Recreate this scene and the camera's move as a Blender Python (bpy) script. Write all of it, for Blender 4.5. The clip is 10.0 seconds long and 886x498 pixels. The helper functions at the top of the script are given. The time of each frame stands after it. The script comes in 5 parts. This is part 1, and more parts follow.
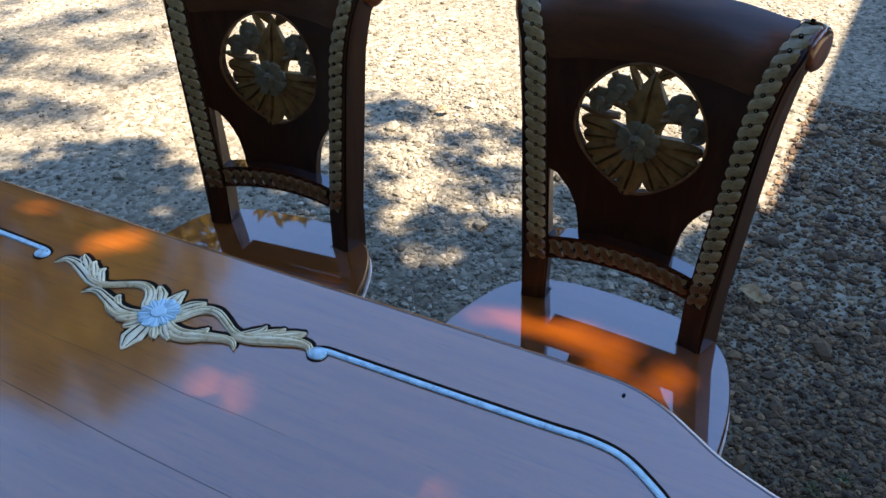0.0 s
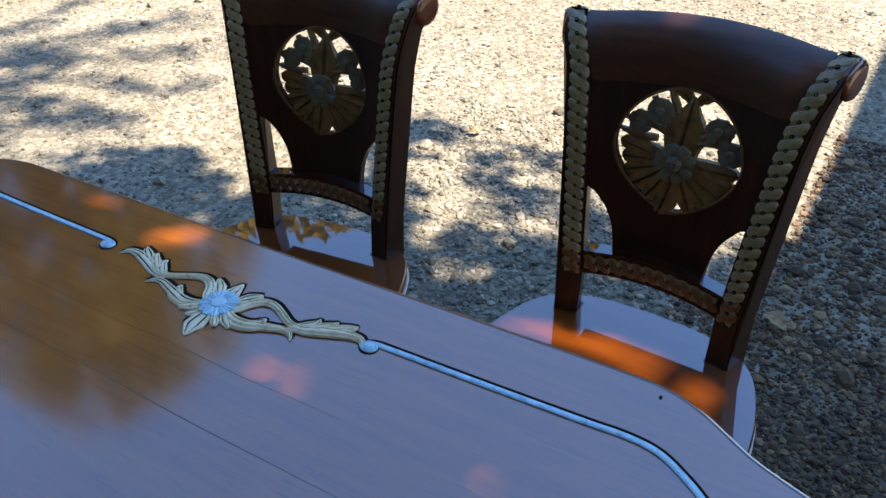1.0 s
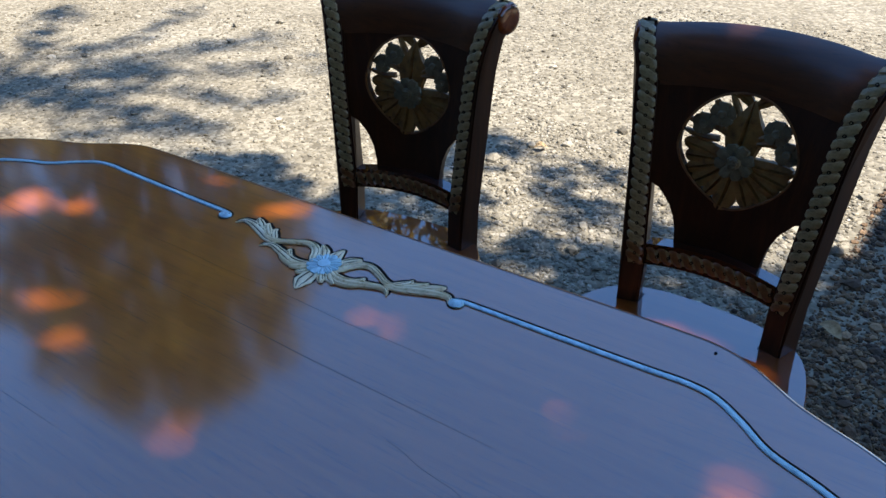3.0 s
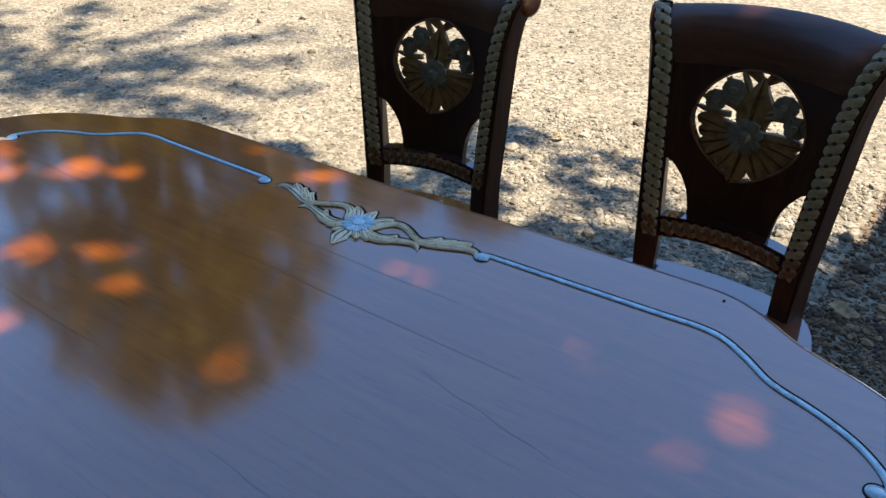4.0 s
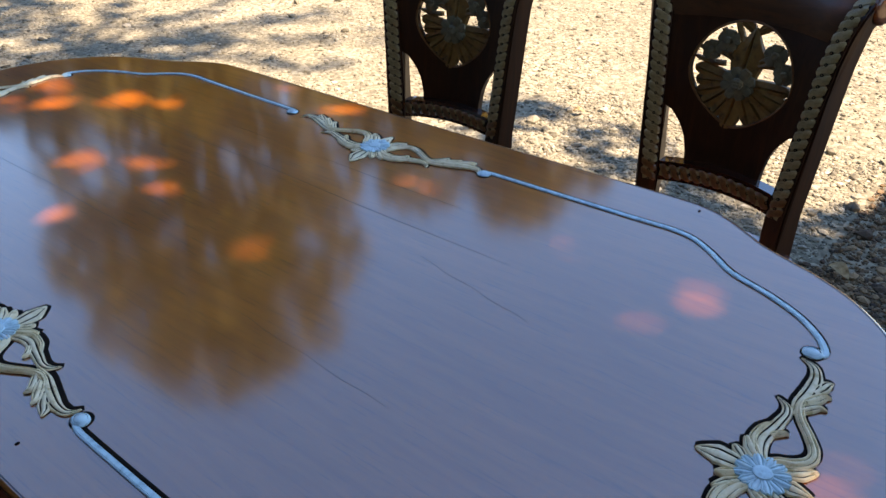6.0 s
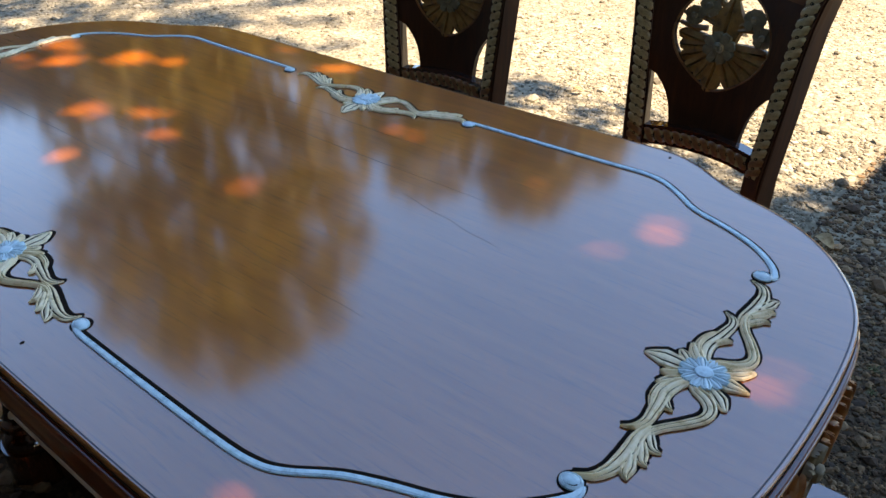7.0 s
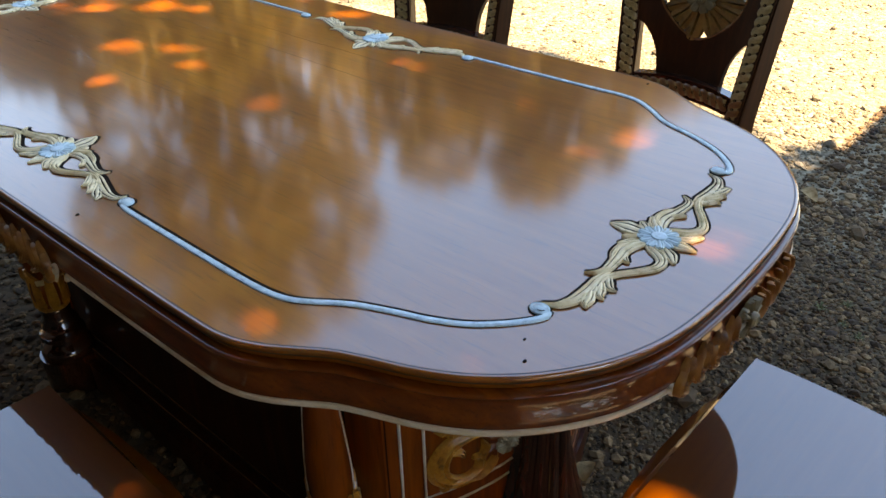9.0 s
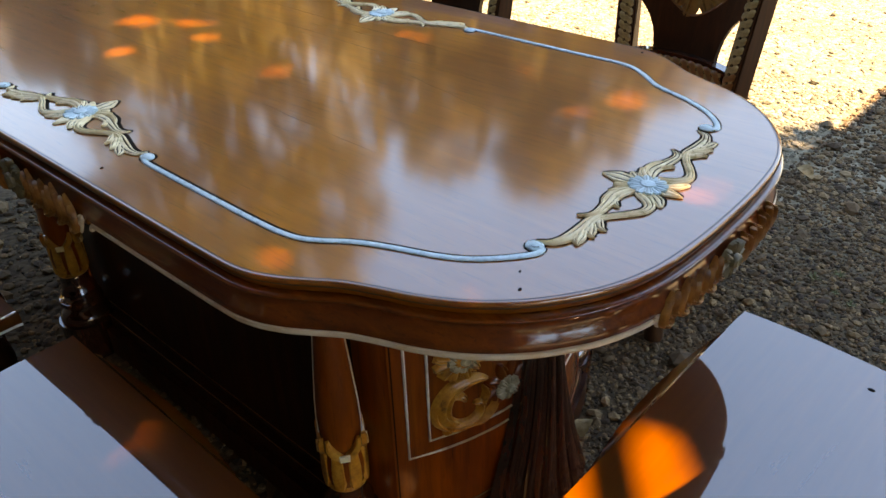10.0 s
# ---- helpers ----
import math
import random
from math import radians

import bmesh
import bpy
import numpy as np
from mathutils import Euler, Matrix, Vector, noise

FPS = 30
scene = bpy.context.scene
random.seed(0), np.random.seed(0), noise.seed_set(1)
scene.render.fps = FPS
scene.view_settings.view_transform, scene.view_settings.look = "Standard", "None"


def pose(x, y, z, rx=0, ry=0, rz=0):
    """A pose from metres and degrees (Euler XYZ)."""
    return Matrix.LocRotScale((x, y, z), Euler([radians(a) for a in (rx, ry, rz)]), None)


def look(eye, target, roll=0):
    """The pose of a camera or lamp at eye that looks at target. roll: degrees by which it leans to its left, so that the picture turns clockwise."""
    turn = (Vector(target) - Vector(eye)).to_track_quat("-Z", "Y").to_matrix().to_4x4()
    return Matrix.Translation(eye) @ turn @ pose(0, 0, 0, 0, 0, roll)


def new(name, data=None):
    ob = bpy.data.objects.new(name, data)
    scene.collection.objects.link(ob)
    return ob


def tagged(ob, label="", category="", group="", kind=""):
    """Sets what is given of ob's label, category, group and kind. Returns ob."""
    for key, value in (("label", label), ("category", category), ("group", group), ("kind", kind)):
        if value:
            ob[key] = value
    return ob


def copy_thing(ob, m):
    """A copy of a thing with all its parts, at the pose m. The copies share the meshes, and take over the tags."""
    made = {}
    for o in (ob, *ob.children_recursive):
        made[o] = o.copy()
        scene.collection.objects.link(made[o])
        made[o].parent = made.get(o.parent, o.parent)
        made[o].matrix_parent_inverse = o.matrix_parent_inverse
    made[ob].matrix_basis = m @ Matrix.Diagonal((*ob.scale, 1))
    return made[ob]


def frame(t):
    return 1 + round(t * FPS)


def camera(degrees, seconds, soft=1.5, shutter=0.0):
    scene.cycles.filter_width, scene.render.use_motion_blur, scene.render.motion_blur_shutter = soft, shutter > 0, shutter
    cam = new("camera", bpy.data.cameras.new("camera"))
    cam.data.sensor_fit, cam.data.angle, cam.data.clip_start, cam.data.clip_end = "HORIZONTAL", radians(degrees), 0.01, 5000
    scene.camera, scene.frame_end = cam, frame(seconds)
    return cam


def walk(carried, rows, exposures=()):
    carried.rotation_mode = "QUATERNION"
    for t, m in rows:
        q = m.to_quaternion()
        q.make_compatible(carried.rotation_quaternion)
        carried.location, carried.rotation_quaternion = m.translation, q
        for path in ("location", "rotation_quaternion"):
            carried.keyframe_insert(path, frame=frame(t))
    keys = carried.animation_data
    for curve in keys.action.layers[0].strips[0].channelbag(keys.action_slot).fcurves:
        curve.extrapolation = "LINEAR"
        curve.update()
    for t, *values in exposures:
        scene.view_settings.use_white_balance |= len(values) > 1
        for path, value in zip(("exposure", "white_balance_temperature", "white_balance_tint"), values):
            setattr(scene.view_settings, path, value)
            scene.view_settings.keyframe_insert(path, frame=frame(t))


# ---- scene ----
cam = camera(57.3, 10.0)
PATH = [
    (0, (0.763, -0.169, 1.464), (-0.084, 1.203, 0.281), -3.5),
    (0.5, (0.756, -0.201, 1.471), (-0.107, 1.178, 0.307), -2.6),
    (1, (0.758, -0.246, 1.478), (-0.139, 1.137, 0.344), -1.8),
    (1.5, (0.767, -0.283, 1.482), (-0.163, 1.089, 0.362), -1.8),
    (2, (0.781, -0.329, 1.488), (-0.187, 1.032, 0.387), -2.0),
    (2.5, (0.798, -0.367, 1.491), (-0.206, 0.983, 0.409), -2.1),
    (4, (0.871, -0.522, 1.476), (-0.187, 0.804, 0.416), -2.2),
    (4.5, (0.904, -0.57, 1.463), (-0.169, 0.743, 0.403), -2.1),
    (5, (0.941, -0.604, 1.447), (-0.144, 0.699, 0.387), -2.0),
    (5.5, (0.979, -0.627, 1.439), (-0.124, 0.664, 0.383), -2.0),
    (7, (1.135, -0.707, 1.382), (0.003, 0.552, 0.318), -1.6),
    (7.5, (1.177, -0.74, 1.373), (0.041, 0.513, 0.306), -1.5),
    (8, (1.225, -0.782, 1.362), (0.081, 0.462, 0.293), -1.6),
    (8.5, (1.259, -0.817, 1.351), (0.112, 0.421, 0.278), -1.6),
    (9, (1.293, -0.854, 1.339), (0.145, 0.382, 0.264), -1.5),
    (9.5, (1.322, -0.885, 1.329), (0.17, 0.347, 0.254), -1.7),
    (10, (1.362, -0.923, 1.318), (0.206, 0.3, 0.238), -1.8),
]
walk(cam, [(t, look(eye, target, roll)) for t, eye, target, roll in PATH],
     [(0.0, 2.54, 7700, 21), (1.0, 2.37, 7200, 19), (2.5, 1.94, 6500, 16), (4.5, 2.16, 8000, 21), (5.5, 2.30, 8700, 23), (7.0, 2.64, 9500, 21), (8.5, 2.97, 12900, 24), (10.0, 3.26, 15400, 26)])


# ---------------------------------------------------------------- world, sun
SUN = Vector((0.72, 0.06, 1.0)).normalized()          # towards the sun
world = bpy.data.worlds.new("sky")
scene.world = world
world.use_nodes = True
wn = world.node_tree.nodes
sky = wn.new("ShaderNodeTexSky")
sky.sky_type = "NISHITA"
sky.sun_disc = False
sky.sun_elevation = math.asin(SUN.z)
sky.sun_rotation = math.atan2(SUN.x, SUN.y)
sky.air_density, sky.dust_density, sky.ozone_density = 1.0, 0.1, 5.0
wn["Background"].inputs["Strength"].default_value = 0.14
deep = wn.new("ShaderNodeHueSaturation")
deep.inputs["Saturation"].default_value = 1.15
world.node_tree.links.new(sky.outputs["Color"], deep.inputs["Color"])
world.node_tree.links.new(deep.outputs["Color"], wn["Background"].inputs["Color"])
sun_data = bpy.data.lights.new("sun", "SUN")
sun_data.energy, sun_data.angle, sun_data.color = 3.8, radians(0.55), (1.0, 0.96, 0.905)
sun = new("sun", sun_data)
sun.matrix_world = look(SUN * 30, (0, 0, 0))


# ---------------------------------------------------------------- materials
def material(name, rough=0.5, metal=0.0, coat=0.0, coat_rough=0.03, coat_ior=1.5):
    m = bpy.data.materials.new(name)
    m.use_nodes = True
    b = m.node_tree.nodes["Principled BSDF"]
    b.inputs["Roughness"].default_value = rough
    b.inputs["Metallic"].default_value = metal
    b.inputs["Coat Weight"].default_value = coat
    b.inputs["Coat Roughness"].default_value = coat_rough
    b.inputs["Coat IOR"].default_value = coat_ior
    return m, m.node_tree.nodes, m.node_tree.links, b


def ramp(nodes, stops):
    r = nodes.new("ShaderNodeValToRGB")
    e = r.color_ramp.elements
    while len(e) < len(stops):
        e.new(0.5)
    for k, (p, c) in enumerate(stops):
        e[k].position, e[k].color = p, (*c, 1)
    return r


def noise_tex(nodes, links, vec, scale, detail=4, rough=0.55, dist=0.0):
    n = nodes.new("ShaderNodeTexNoise")
    n.inputs["Scale"].default_value, n.inputs["Detail"].default_value = scale, detail
    n.inputs["Roughness"].default_value, n.inputs["Distortion"].default_value = rough, dist
    if vec:
        links.new(vec, n.inputs["Vector"])
    return n


def mapping(nodes, links, scale, out="Object"):
    tc, mp = nodes.new("ShaderNodeTexCoord"), nodes.new("ShaderNodeMapping")
    mp.inputs["Scale"].default_value = scale
    links.new(tc.outputs[out], mp.inputs["Vector"])
    return mp.outputs["Vector"]


def bump(nodes, links, height, b, strength, distance, coat=False):
    k = nodes.new("ShaderNodeBump")
    k.inputs["Strength"].default_value, k.inputs["Distance"].default_value = strength, distance
    links.new(height, k.inputs["Height"])
    links.new(k.outputs["Normal"], b.inputs["Normal"])
    if coat:
        links.new(k.outputs["Normal"], b.inputs["Coat Normal"])


def wood(name, dark, mid, light, along, rough, coat, coat_rough, coat_bump=0.0, coat_ior=1.5, fine=0.5):
    """Stained and lacquered wood, the grain running along the x or z axis."""
    m, n, l, b = material(name, rough, 0, coat, coat_rough, coat_ior)
    v = mapping(n, l, {"x": (1.2, 14, 14), "z": (14, 14, 1.2)}[along])
    a = noise_tex(n, l, v, 3.0, 6, 0.6, 0.6)
    f = noise_tex(n, l, mapping(n, l, {"x": (9, 170, 170), "z": (170, 170, 9)}[along]), 1.5, 3, 0.6)
    big = noise_tex(n, l, mapping(n, l, (1, 1, 1)), 2.2, 2)
    r = ramp(n, [(0.3, dark), (0.52, mid), (0.72, light)])
    l.new(a.outputs["Fac"], r.inputs["Fac"])
    mx = n.new("ShaderNodeMix")
    mx.data_type, mx.blend_type = "RGBA", "MULTIPLY"
    mx.inputs["Factor"].default_value = fine
    r2 = ramp(n, [(0.30, (0.30, 0.26, 0.24)), (0.42, (1, 1, 1))])
    l.new(f.outputs["Fac"], r2.inputs["Fac"])
    l.new(r.outputs["Color"], mx.inputs["A"])
    l.new(r2.outputs["Color"], mx.inputs["B"])
    mx2 = n.new("ShaderNodeMix")
    mx2.data_type, mx2.blend_type = "RGBA", "MULTIPLY"
    mx2.inputs["Factor"].default_value = 0.5
    r3 = ramp(n, [(0.3, (0.55, 0.5, 0.5)), (0.7, (1.1, 1.05, 1.0))])
    l.new(big.outputs["Fac"], r3.inputs["Fac"])
    l.new(mx.outputs["Result"], mx2.inputs["A"])
    l.new(r3.outputs["Color"], mx2.inputs["B"])
    l.new(mx2.outputs["Result"], b.inputs["Base Color"])
    if coat_bump:
        h = n.new("ShaderNodeMath")
        h.operation = "ADD"
        wob = noise_tex(n, l, mapping(n, l, {"x": (6, 26, 26), "z": (26, 26, 6)}[along]), 1.0, 2)
        l.new(f.outputs["Fac"], h.inputs[0])
        l.new(wob.outputs["Fac"], h.inputs[1])
        bump(n, l, h.outputs["Value"], b, coat_bump, 0.0006, True)
    return m


def paint(name, c1, c2, rough=0.45, scale=60, coat=0.3, dirt=None):
    """Brushed paint with a little worn variation."""
    m, n, l, b = material(name, rough, 0, coat, 0.12)
    v = mapping(n, l, (1, 1, 1))
    a = noise_tex(n, l, v, scale, 5, 0.65)
    r = ramp(n, [(0.32, dirt or c1), (0.45, c1), (0.68, c2)])
    l.new(a.outputs["Fac"], r.inputs["Fac"])
    l.new(r.outputs["Color"], b.inputs["Base Color"])
    bump(n, l, a.outputs["Fac"], b, 0.35, 0.0008)
    return m


TOP_WOOD = wood("lacquered_top_wood", (0.255, 0.061, 0.0034), (0.31, 0.080, 0.005), (0.365, 0.099, 0.0066), "x", 0.45, 1.0, 0.088, 0.012, 2.2, 0.5)
EDGE_WOOD = wood("lacquered_edge_wood", (0.085, 0.014, 0.001), (0.17, 0.031, 0.002), (0.27, 0.058, 0.004), "x", 0.4, 1.0, 0.085, 0.006, 1.58)
CHAIR_WOOD = wood("dark_chair_wood", (0.028, 0.008, 0.0012), (0.046, 0.0135, 0.0025), (0.075, 0.023, 0.0045), "z", 0.5, 0.25, 0.12)
CHAIR_WOOD.node_tree.nodes["Principled BSDF"].inputs["Specular IOR Level"].default_value = 0.25
# crest wood made lighter than CHAIR_WOOD, for the dappled light on the top
CREST_WOOD = wood("lightened_crest_wood", (0.055, 0.018, 0.0032), (0.090, 0.030, 0.006), (0.13, 0.045, 0.010), "x", 0.42, 0.18, 0.10)
SEAT_WOOD = wood("lacquered_seat_wood", (0.130, 0.029, 0.001), (0.155, 0.036, 0.0012), (0.18, 0.043, 0.0015), "x", 0.45, 1.0, 0.025, 0.0, 2.2, 0.05)
BASE_WOOD = wood("lacquered_base_wood", (0.155, 0.025, 0.001), (0.245, 0.044, 0.002), (0.34, 0.068, 0.0036), "z", 0.45, 0.9, 0.05)
BASE_WOOD.node_tree.nodes["Principled BSDF"].inputs["Specular IOR Level"].default_value = 0.2
FOOT_WOOD = wood("dark_glossy_foot_wood", (0.035, 0.006, 0.0006), (0.055, 0.010, 0.0009), (0.085, 0.017, 0.0015), "z", 0.45, 1.0, 0.02, 0.0, 1.9)
# pedestal wood darkened for the shade under the top; end panels keep BASE_WOOD
DRUM_WOOD = wood("shaded_pedestal_wood", (0.024, 0.0042, 0.0004), (0.042, 0.0075, 0.0007), (0.065, 0.013, 0.0012), "z", 0.5, 0.3, 0.1)
for w in (TOP_WOOD, SEAT_WOOD, EDGE_WOOD, FOOT_WOOD, DRUM_WOOD):
    w.node_tree.nodes["Principled BSDF"].inputs["Specular IOR Level"].default_value = 0.12
GOLD = paint("antique_gold_paint", (0.46, 0.170, 0.020), (0.66, 0.295, 0.048), 0.30, 45, 0.5, (0.18, 0.066, 0.011))
DULL_GOLD = paint("brown_gold_paint", (0.27, 0.098, 0.014), (0.40, 0.165, 0.030), 0.5, 45, 0.12, (0.12, 0.040, 0.006))
BRAID = paint("braid_gold_paint", (0.29, 0.215, 0.09), (0.40, 0.31, 0.145), 0.42, 60, 0.25, (0.17, 0.115, 0.04))
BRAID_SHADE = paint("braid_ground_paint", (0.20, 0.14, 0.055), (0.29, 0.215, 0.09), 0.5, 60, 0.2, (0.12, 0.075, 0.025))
BRAID_BROWN = paint("braid_brown_paint", (0.15, 0.06, 0.014), (0.24, 0.105, 0.026), 0.42, 60, 0.25, (0.08, 0.03, 0.007))
CREAM = paint("cream_paint", (0.86, 0.68, 0.39), (0.95, 0.80, 0.53), 0.45, 70, 0.15, (0.56, 0.40, 0.18))
ICE = paint("pale_blue_paint", (0.40, 0.66, 0.70), (0.56, 0.80, 0.82), 0.4, 80, 0.4, (0.26, 0.44, 0.48))
SLATE = paint("grey_blue_paint", (0.142, 0.124, 0.064), (0.205, 0.182, 0.102), 0.55, 60, 0.05, (0.07, 0.07, 0.05))
BRONZE = paint("dull_bronze_paint", (0.20, 0.100, 0.019), (0.29, 0.155, 0.037), 0.55, 45, 0.05, (0.08, 0.036, 0.008))
BRONZE_DARK = paint("dark_joint_stain", (0.030, 0.012, 0.003), (0.06, 0.024, 0.006), 0.6, 40, 0.3)
PALE = paint("pale_grey_paint", (0.33, 0.28, 0.17), (0.47, 0.41, 0.27), 0.5, 60, 0.2, (0.16, 0.12, 0.06))
BEAD = paint("bead_cream_paint", (0.60, 0.49, 0.33), (0.70, 0.59, 0.42), 0.4, 25, 0.3, (0.52, 0.41, 0.26))
WHITE_LINE = paint("white_line_paint", (0.52, 0.48, 0.40), (0.66, 0.62, 0.53), 0.4, 40, 0.3, (0.4, 0.34, 0.26))
GROOVE = paint("dark_groove_and_shade_stain", (0.008, 0.005, 0.003), (0.016, 0.009, 0.005), 0.9, 40, 0.0)
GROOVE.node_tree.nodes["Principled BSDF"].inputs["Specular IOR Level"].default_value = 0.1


def stone_material(name, stops, random_from):
    m, n, l, b = material(name, 0.85)
    src = n.new("ShaderNodeObjectInfo" if random_from == "object" else "ShaderNodeNewGeometry")
    r = ramp(n, stops)
    l.new(src.outputs["Random" if random_from == "object" else "Random Per Island"], r.inputs["Fac"])
    a = noise_tex(n, l, mapping(n, l, (1, 1, 1)), 90, 4)
    r2 = ramp(n, [(0.3, (0.62, 0.6, 0.57)), (0.7, (1.05, 1.03, 1.0))])
    l.new(a.outputs["Fac"], r2.inputs["Fac"])
    mx = n.new("ShaderNodeMix")
    mx.data_type, mx.blend_type = "RGBA", "MULTIPLY"
    mx.inputs["Factor"].default_value = 1.0
    l.new(r.outputs["Color"], mx.inputs["A"])
    l.new(r2.outputs["Color"], mx.inputs["B"])
    l.new(mx.outputs["Result"], b.inputs["Base Color"])
    bump(n, l, a.outputs["Fac"], b, 0.5, 0.003)
    return m


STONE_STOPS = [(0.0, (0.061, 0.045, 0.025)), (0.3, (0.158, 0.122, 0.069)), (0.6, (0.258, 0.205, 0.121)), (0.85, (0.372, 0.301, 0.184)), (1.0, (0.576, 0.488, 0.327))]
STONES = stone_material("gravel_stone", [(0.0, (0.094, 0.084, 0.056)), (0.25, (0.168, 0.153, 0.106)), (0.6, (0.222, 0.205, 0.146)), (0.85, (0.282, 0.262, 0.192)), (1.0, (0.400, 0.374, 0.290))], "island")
# browner stones for the shaded ground, the shade put into their colour
SHADED_STONES = stone_material("shaded_gravel_stone", [(p, (r * 0.52, g * 0.40, b * 0.30)) for p, (r, g, b) in STONE_STOPS], "island")
# pebbles darkened as well, since they all lie in that shade
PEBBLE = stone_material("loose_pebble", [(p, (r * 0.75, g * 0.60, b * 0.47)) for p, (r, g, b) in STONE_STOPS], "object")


def ground_material():
    m, n, l, b = material("packed_gravel", 0.95)
    v = mapping(n, l, (1, 1, 1))
    vo = n.new("ShaderNodeTexVoronoi")
    vo.inputs["Scale"].default_value, vo.inputs["Randomness"].default_value = 55, 1
    l.new(v, vo.inputs["Vector"])
    vo2 = n.new("ShaderNodeTexVoronoi")
    vo2.inputs["Scale"].default_value = 23
    l.new(v, vo2.inputs["Vector"])
    sep = n.new("ShaderNodeSeparateColor")
    l.new(vo.outputs["Color"], sep.inputs["Color"])
    r = ramp(n, [(0.0, (0.113, 0.101, 0.068)), (0.5, (0.194, 0.178, 0.126)), (0.9, (0.280, 0.260, 0.190))])
    l.new(sep.outputs["Red"], r.inputs["Fac"])
    big = noise_tex(n, l, v, 1.3, 5, 0.6)
    r2 = ramp(n, [(0.3, (0.72, 0.68, 0.6)), (0.7, (1.12, 1.1, 1.05))])
    l.new(big.outputs["Fac"], r2.inputs["Fac"])
    mx = n.new("ShaderNodeMix")
    mx.data_type, mx.blend_type = "RGBA", "MULTIPLY"
    mx.inputs["Factor"].default_value = 1.0
    l.new(r.outputs["Color"], mx.inputs["A"])
    l.new(r2.outputs["Color"], mx.inputs["B"])
    l.new(mx.outputs["Result"], b.inputs["Base Color"])
    # browner soil, with the shade under and round the table painted in
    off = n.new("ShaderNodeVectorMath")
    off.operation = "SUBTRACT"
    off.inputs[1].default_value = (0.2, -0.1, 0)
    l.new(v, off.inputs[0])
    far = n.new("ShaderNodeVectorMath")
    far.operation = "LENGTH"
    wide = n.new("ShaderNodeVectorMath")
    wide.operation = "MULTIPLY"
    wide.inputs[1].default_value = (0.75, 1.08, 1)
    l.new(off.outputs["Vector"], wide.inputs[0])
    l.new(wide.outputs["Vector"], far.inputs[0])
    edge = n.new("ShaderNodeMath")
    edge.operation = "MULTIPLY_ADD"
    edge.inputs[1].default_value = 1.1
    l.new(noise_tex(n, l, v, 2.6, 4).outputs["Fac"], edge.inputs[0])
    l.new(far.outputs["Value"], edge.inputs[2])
    shade_tint = ramp(n, [(0.0, (0.32, 0.21, 0.14)), (0.62, (0.36, 0.26, 0.175)), (0.92, (1, 1, 1))])
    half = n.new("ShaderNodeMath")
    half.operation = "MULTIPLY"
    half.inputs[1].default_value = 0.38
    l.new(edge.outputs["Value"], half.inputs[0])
    l.new(half.outputs["Value"], shade_tint.inputs["Fac"])
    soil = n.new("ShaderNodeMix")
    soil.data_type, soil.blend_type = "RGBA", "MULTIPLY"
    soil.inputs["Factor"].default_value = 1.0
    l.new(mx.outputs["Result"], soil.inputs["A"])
    l.new(shade_tint.outputs["Color"], soil.inputs["B"])
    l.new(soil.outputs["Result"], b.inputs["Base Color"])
    ad = n.new("ShaderNodeMath")
    ad.operation = "ADD"
    l.new(vo.outputs["Distance"], ad.inputs[0])
    l.new(vo2.outputs["Distance"], ad.inputs[1])
    inv = n.new("ShaderNodeMath")
    inv.operation = "MULTIPLY"
    inv.inputs[1].default_value = -1
    l.new(ad.outputs["Value"], inv.inputs[0])
    bump(n, l, inv.outputs["Value"], b, 0.6, 0.006)
    return m


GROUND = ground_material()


def leaf_material(name, stops, through_light=0.35):
    m, n, l, b = material(name, 0.55)
    src = n.new("ShaderNodeNewGeometry")
    r = ramp(n, stops)
    l.new(src.outputs["Random Per Island"], r.inputs["Fac"])
    l.new(r.outputs["Color"], b.inputs["Base Color"])
    tr = n.new("ShaderNodeBsdfTranslucent")
    l.new(r.outputs["Color"], tr.inputs["Color"])
    mix = n.new("ShaderNodeMixShader")
    mix.inputs["Fac"].default_value = through_light
    l.new(b.outputs["BSDF"], mix.inputs[1])
    l.new(tr.outputs["BSDF"], mix.inputs[2])
    l.new(mix.outputs["Shader"], n["Material Output"].inputs["Surface"])
    return m


FOLIAGE = leaf_material("tree_leaf", [(0.0, (0.085, 0.062, 0.011)), (0.5, (0.215, 0.150, 0.027)), (1.0, (0.35, 0.235, 0.050))], 0.46)
# brighter, yellower copy of FOLIAGE, with sunlight put into the leaf colour
SUNLIT_BUSH = leaf_material("sunlit_bush_leaf", [(0.0, (0.16, 0.105, 0.020)), (0.5, (0.33, 0.225, 0.055)), (1.0, (0.48, 0.335, 0.10))], 0.4)
BARK = paint("tree_bark", (0.09, 0.065, 0.045), (0.17, 0.13, 0.09), 0.9, 12, 0.0, (0.04, 0.03, 0.02))
DRY_LEAF = paint("dry_leaf", (0.46, 0.33, 0.16), (0.60, 0.46, 0.26), 0.8, 60, 0.0, (0.28, 0.18, 0.08))
WEED = paint("green_weed", (0.055, 0.075, 0.018), (0.095, 0.12, 0.035), 0.7, 60, 0.0)
TIMBER = paint("weathered_timber", (0.05, 0.028, 0.014), (0.09, 0.052, 0.026), 0.9, 4, 0.0)
ROOF_TILE = paint("clay_roof", (0.26, 0.10, 0.06), (0.34, 0.15, 0.09), 0.8, 5, 0.0)


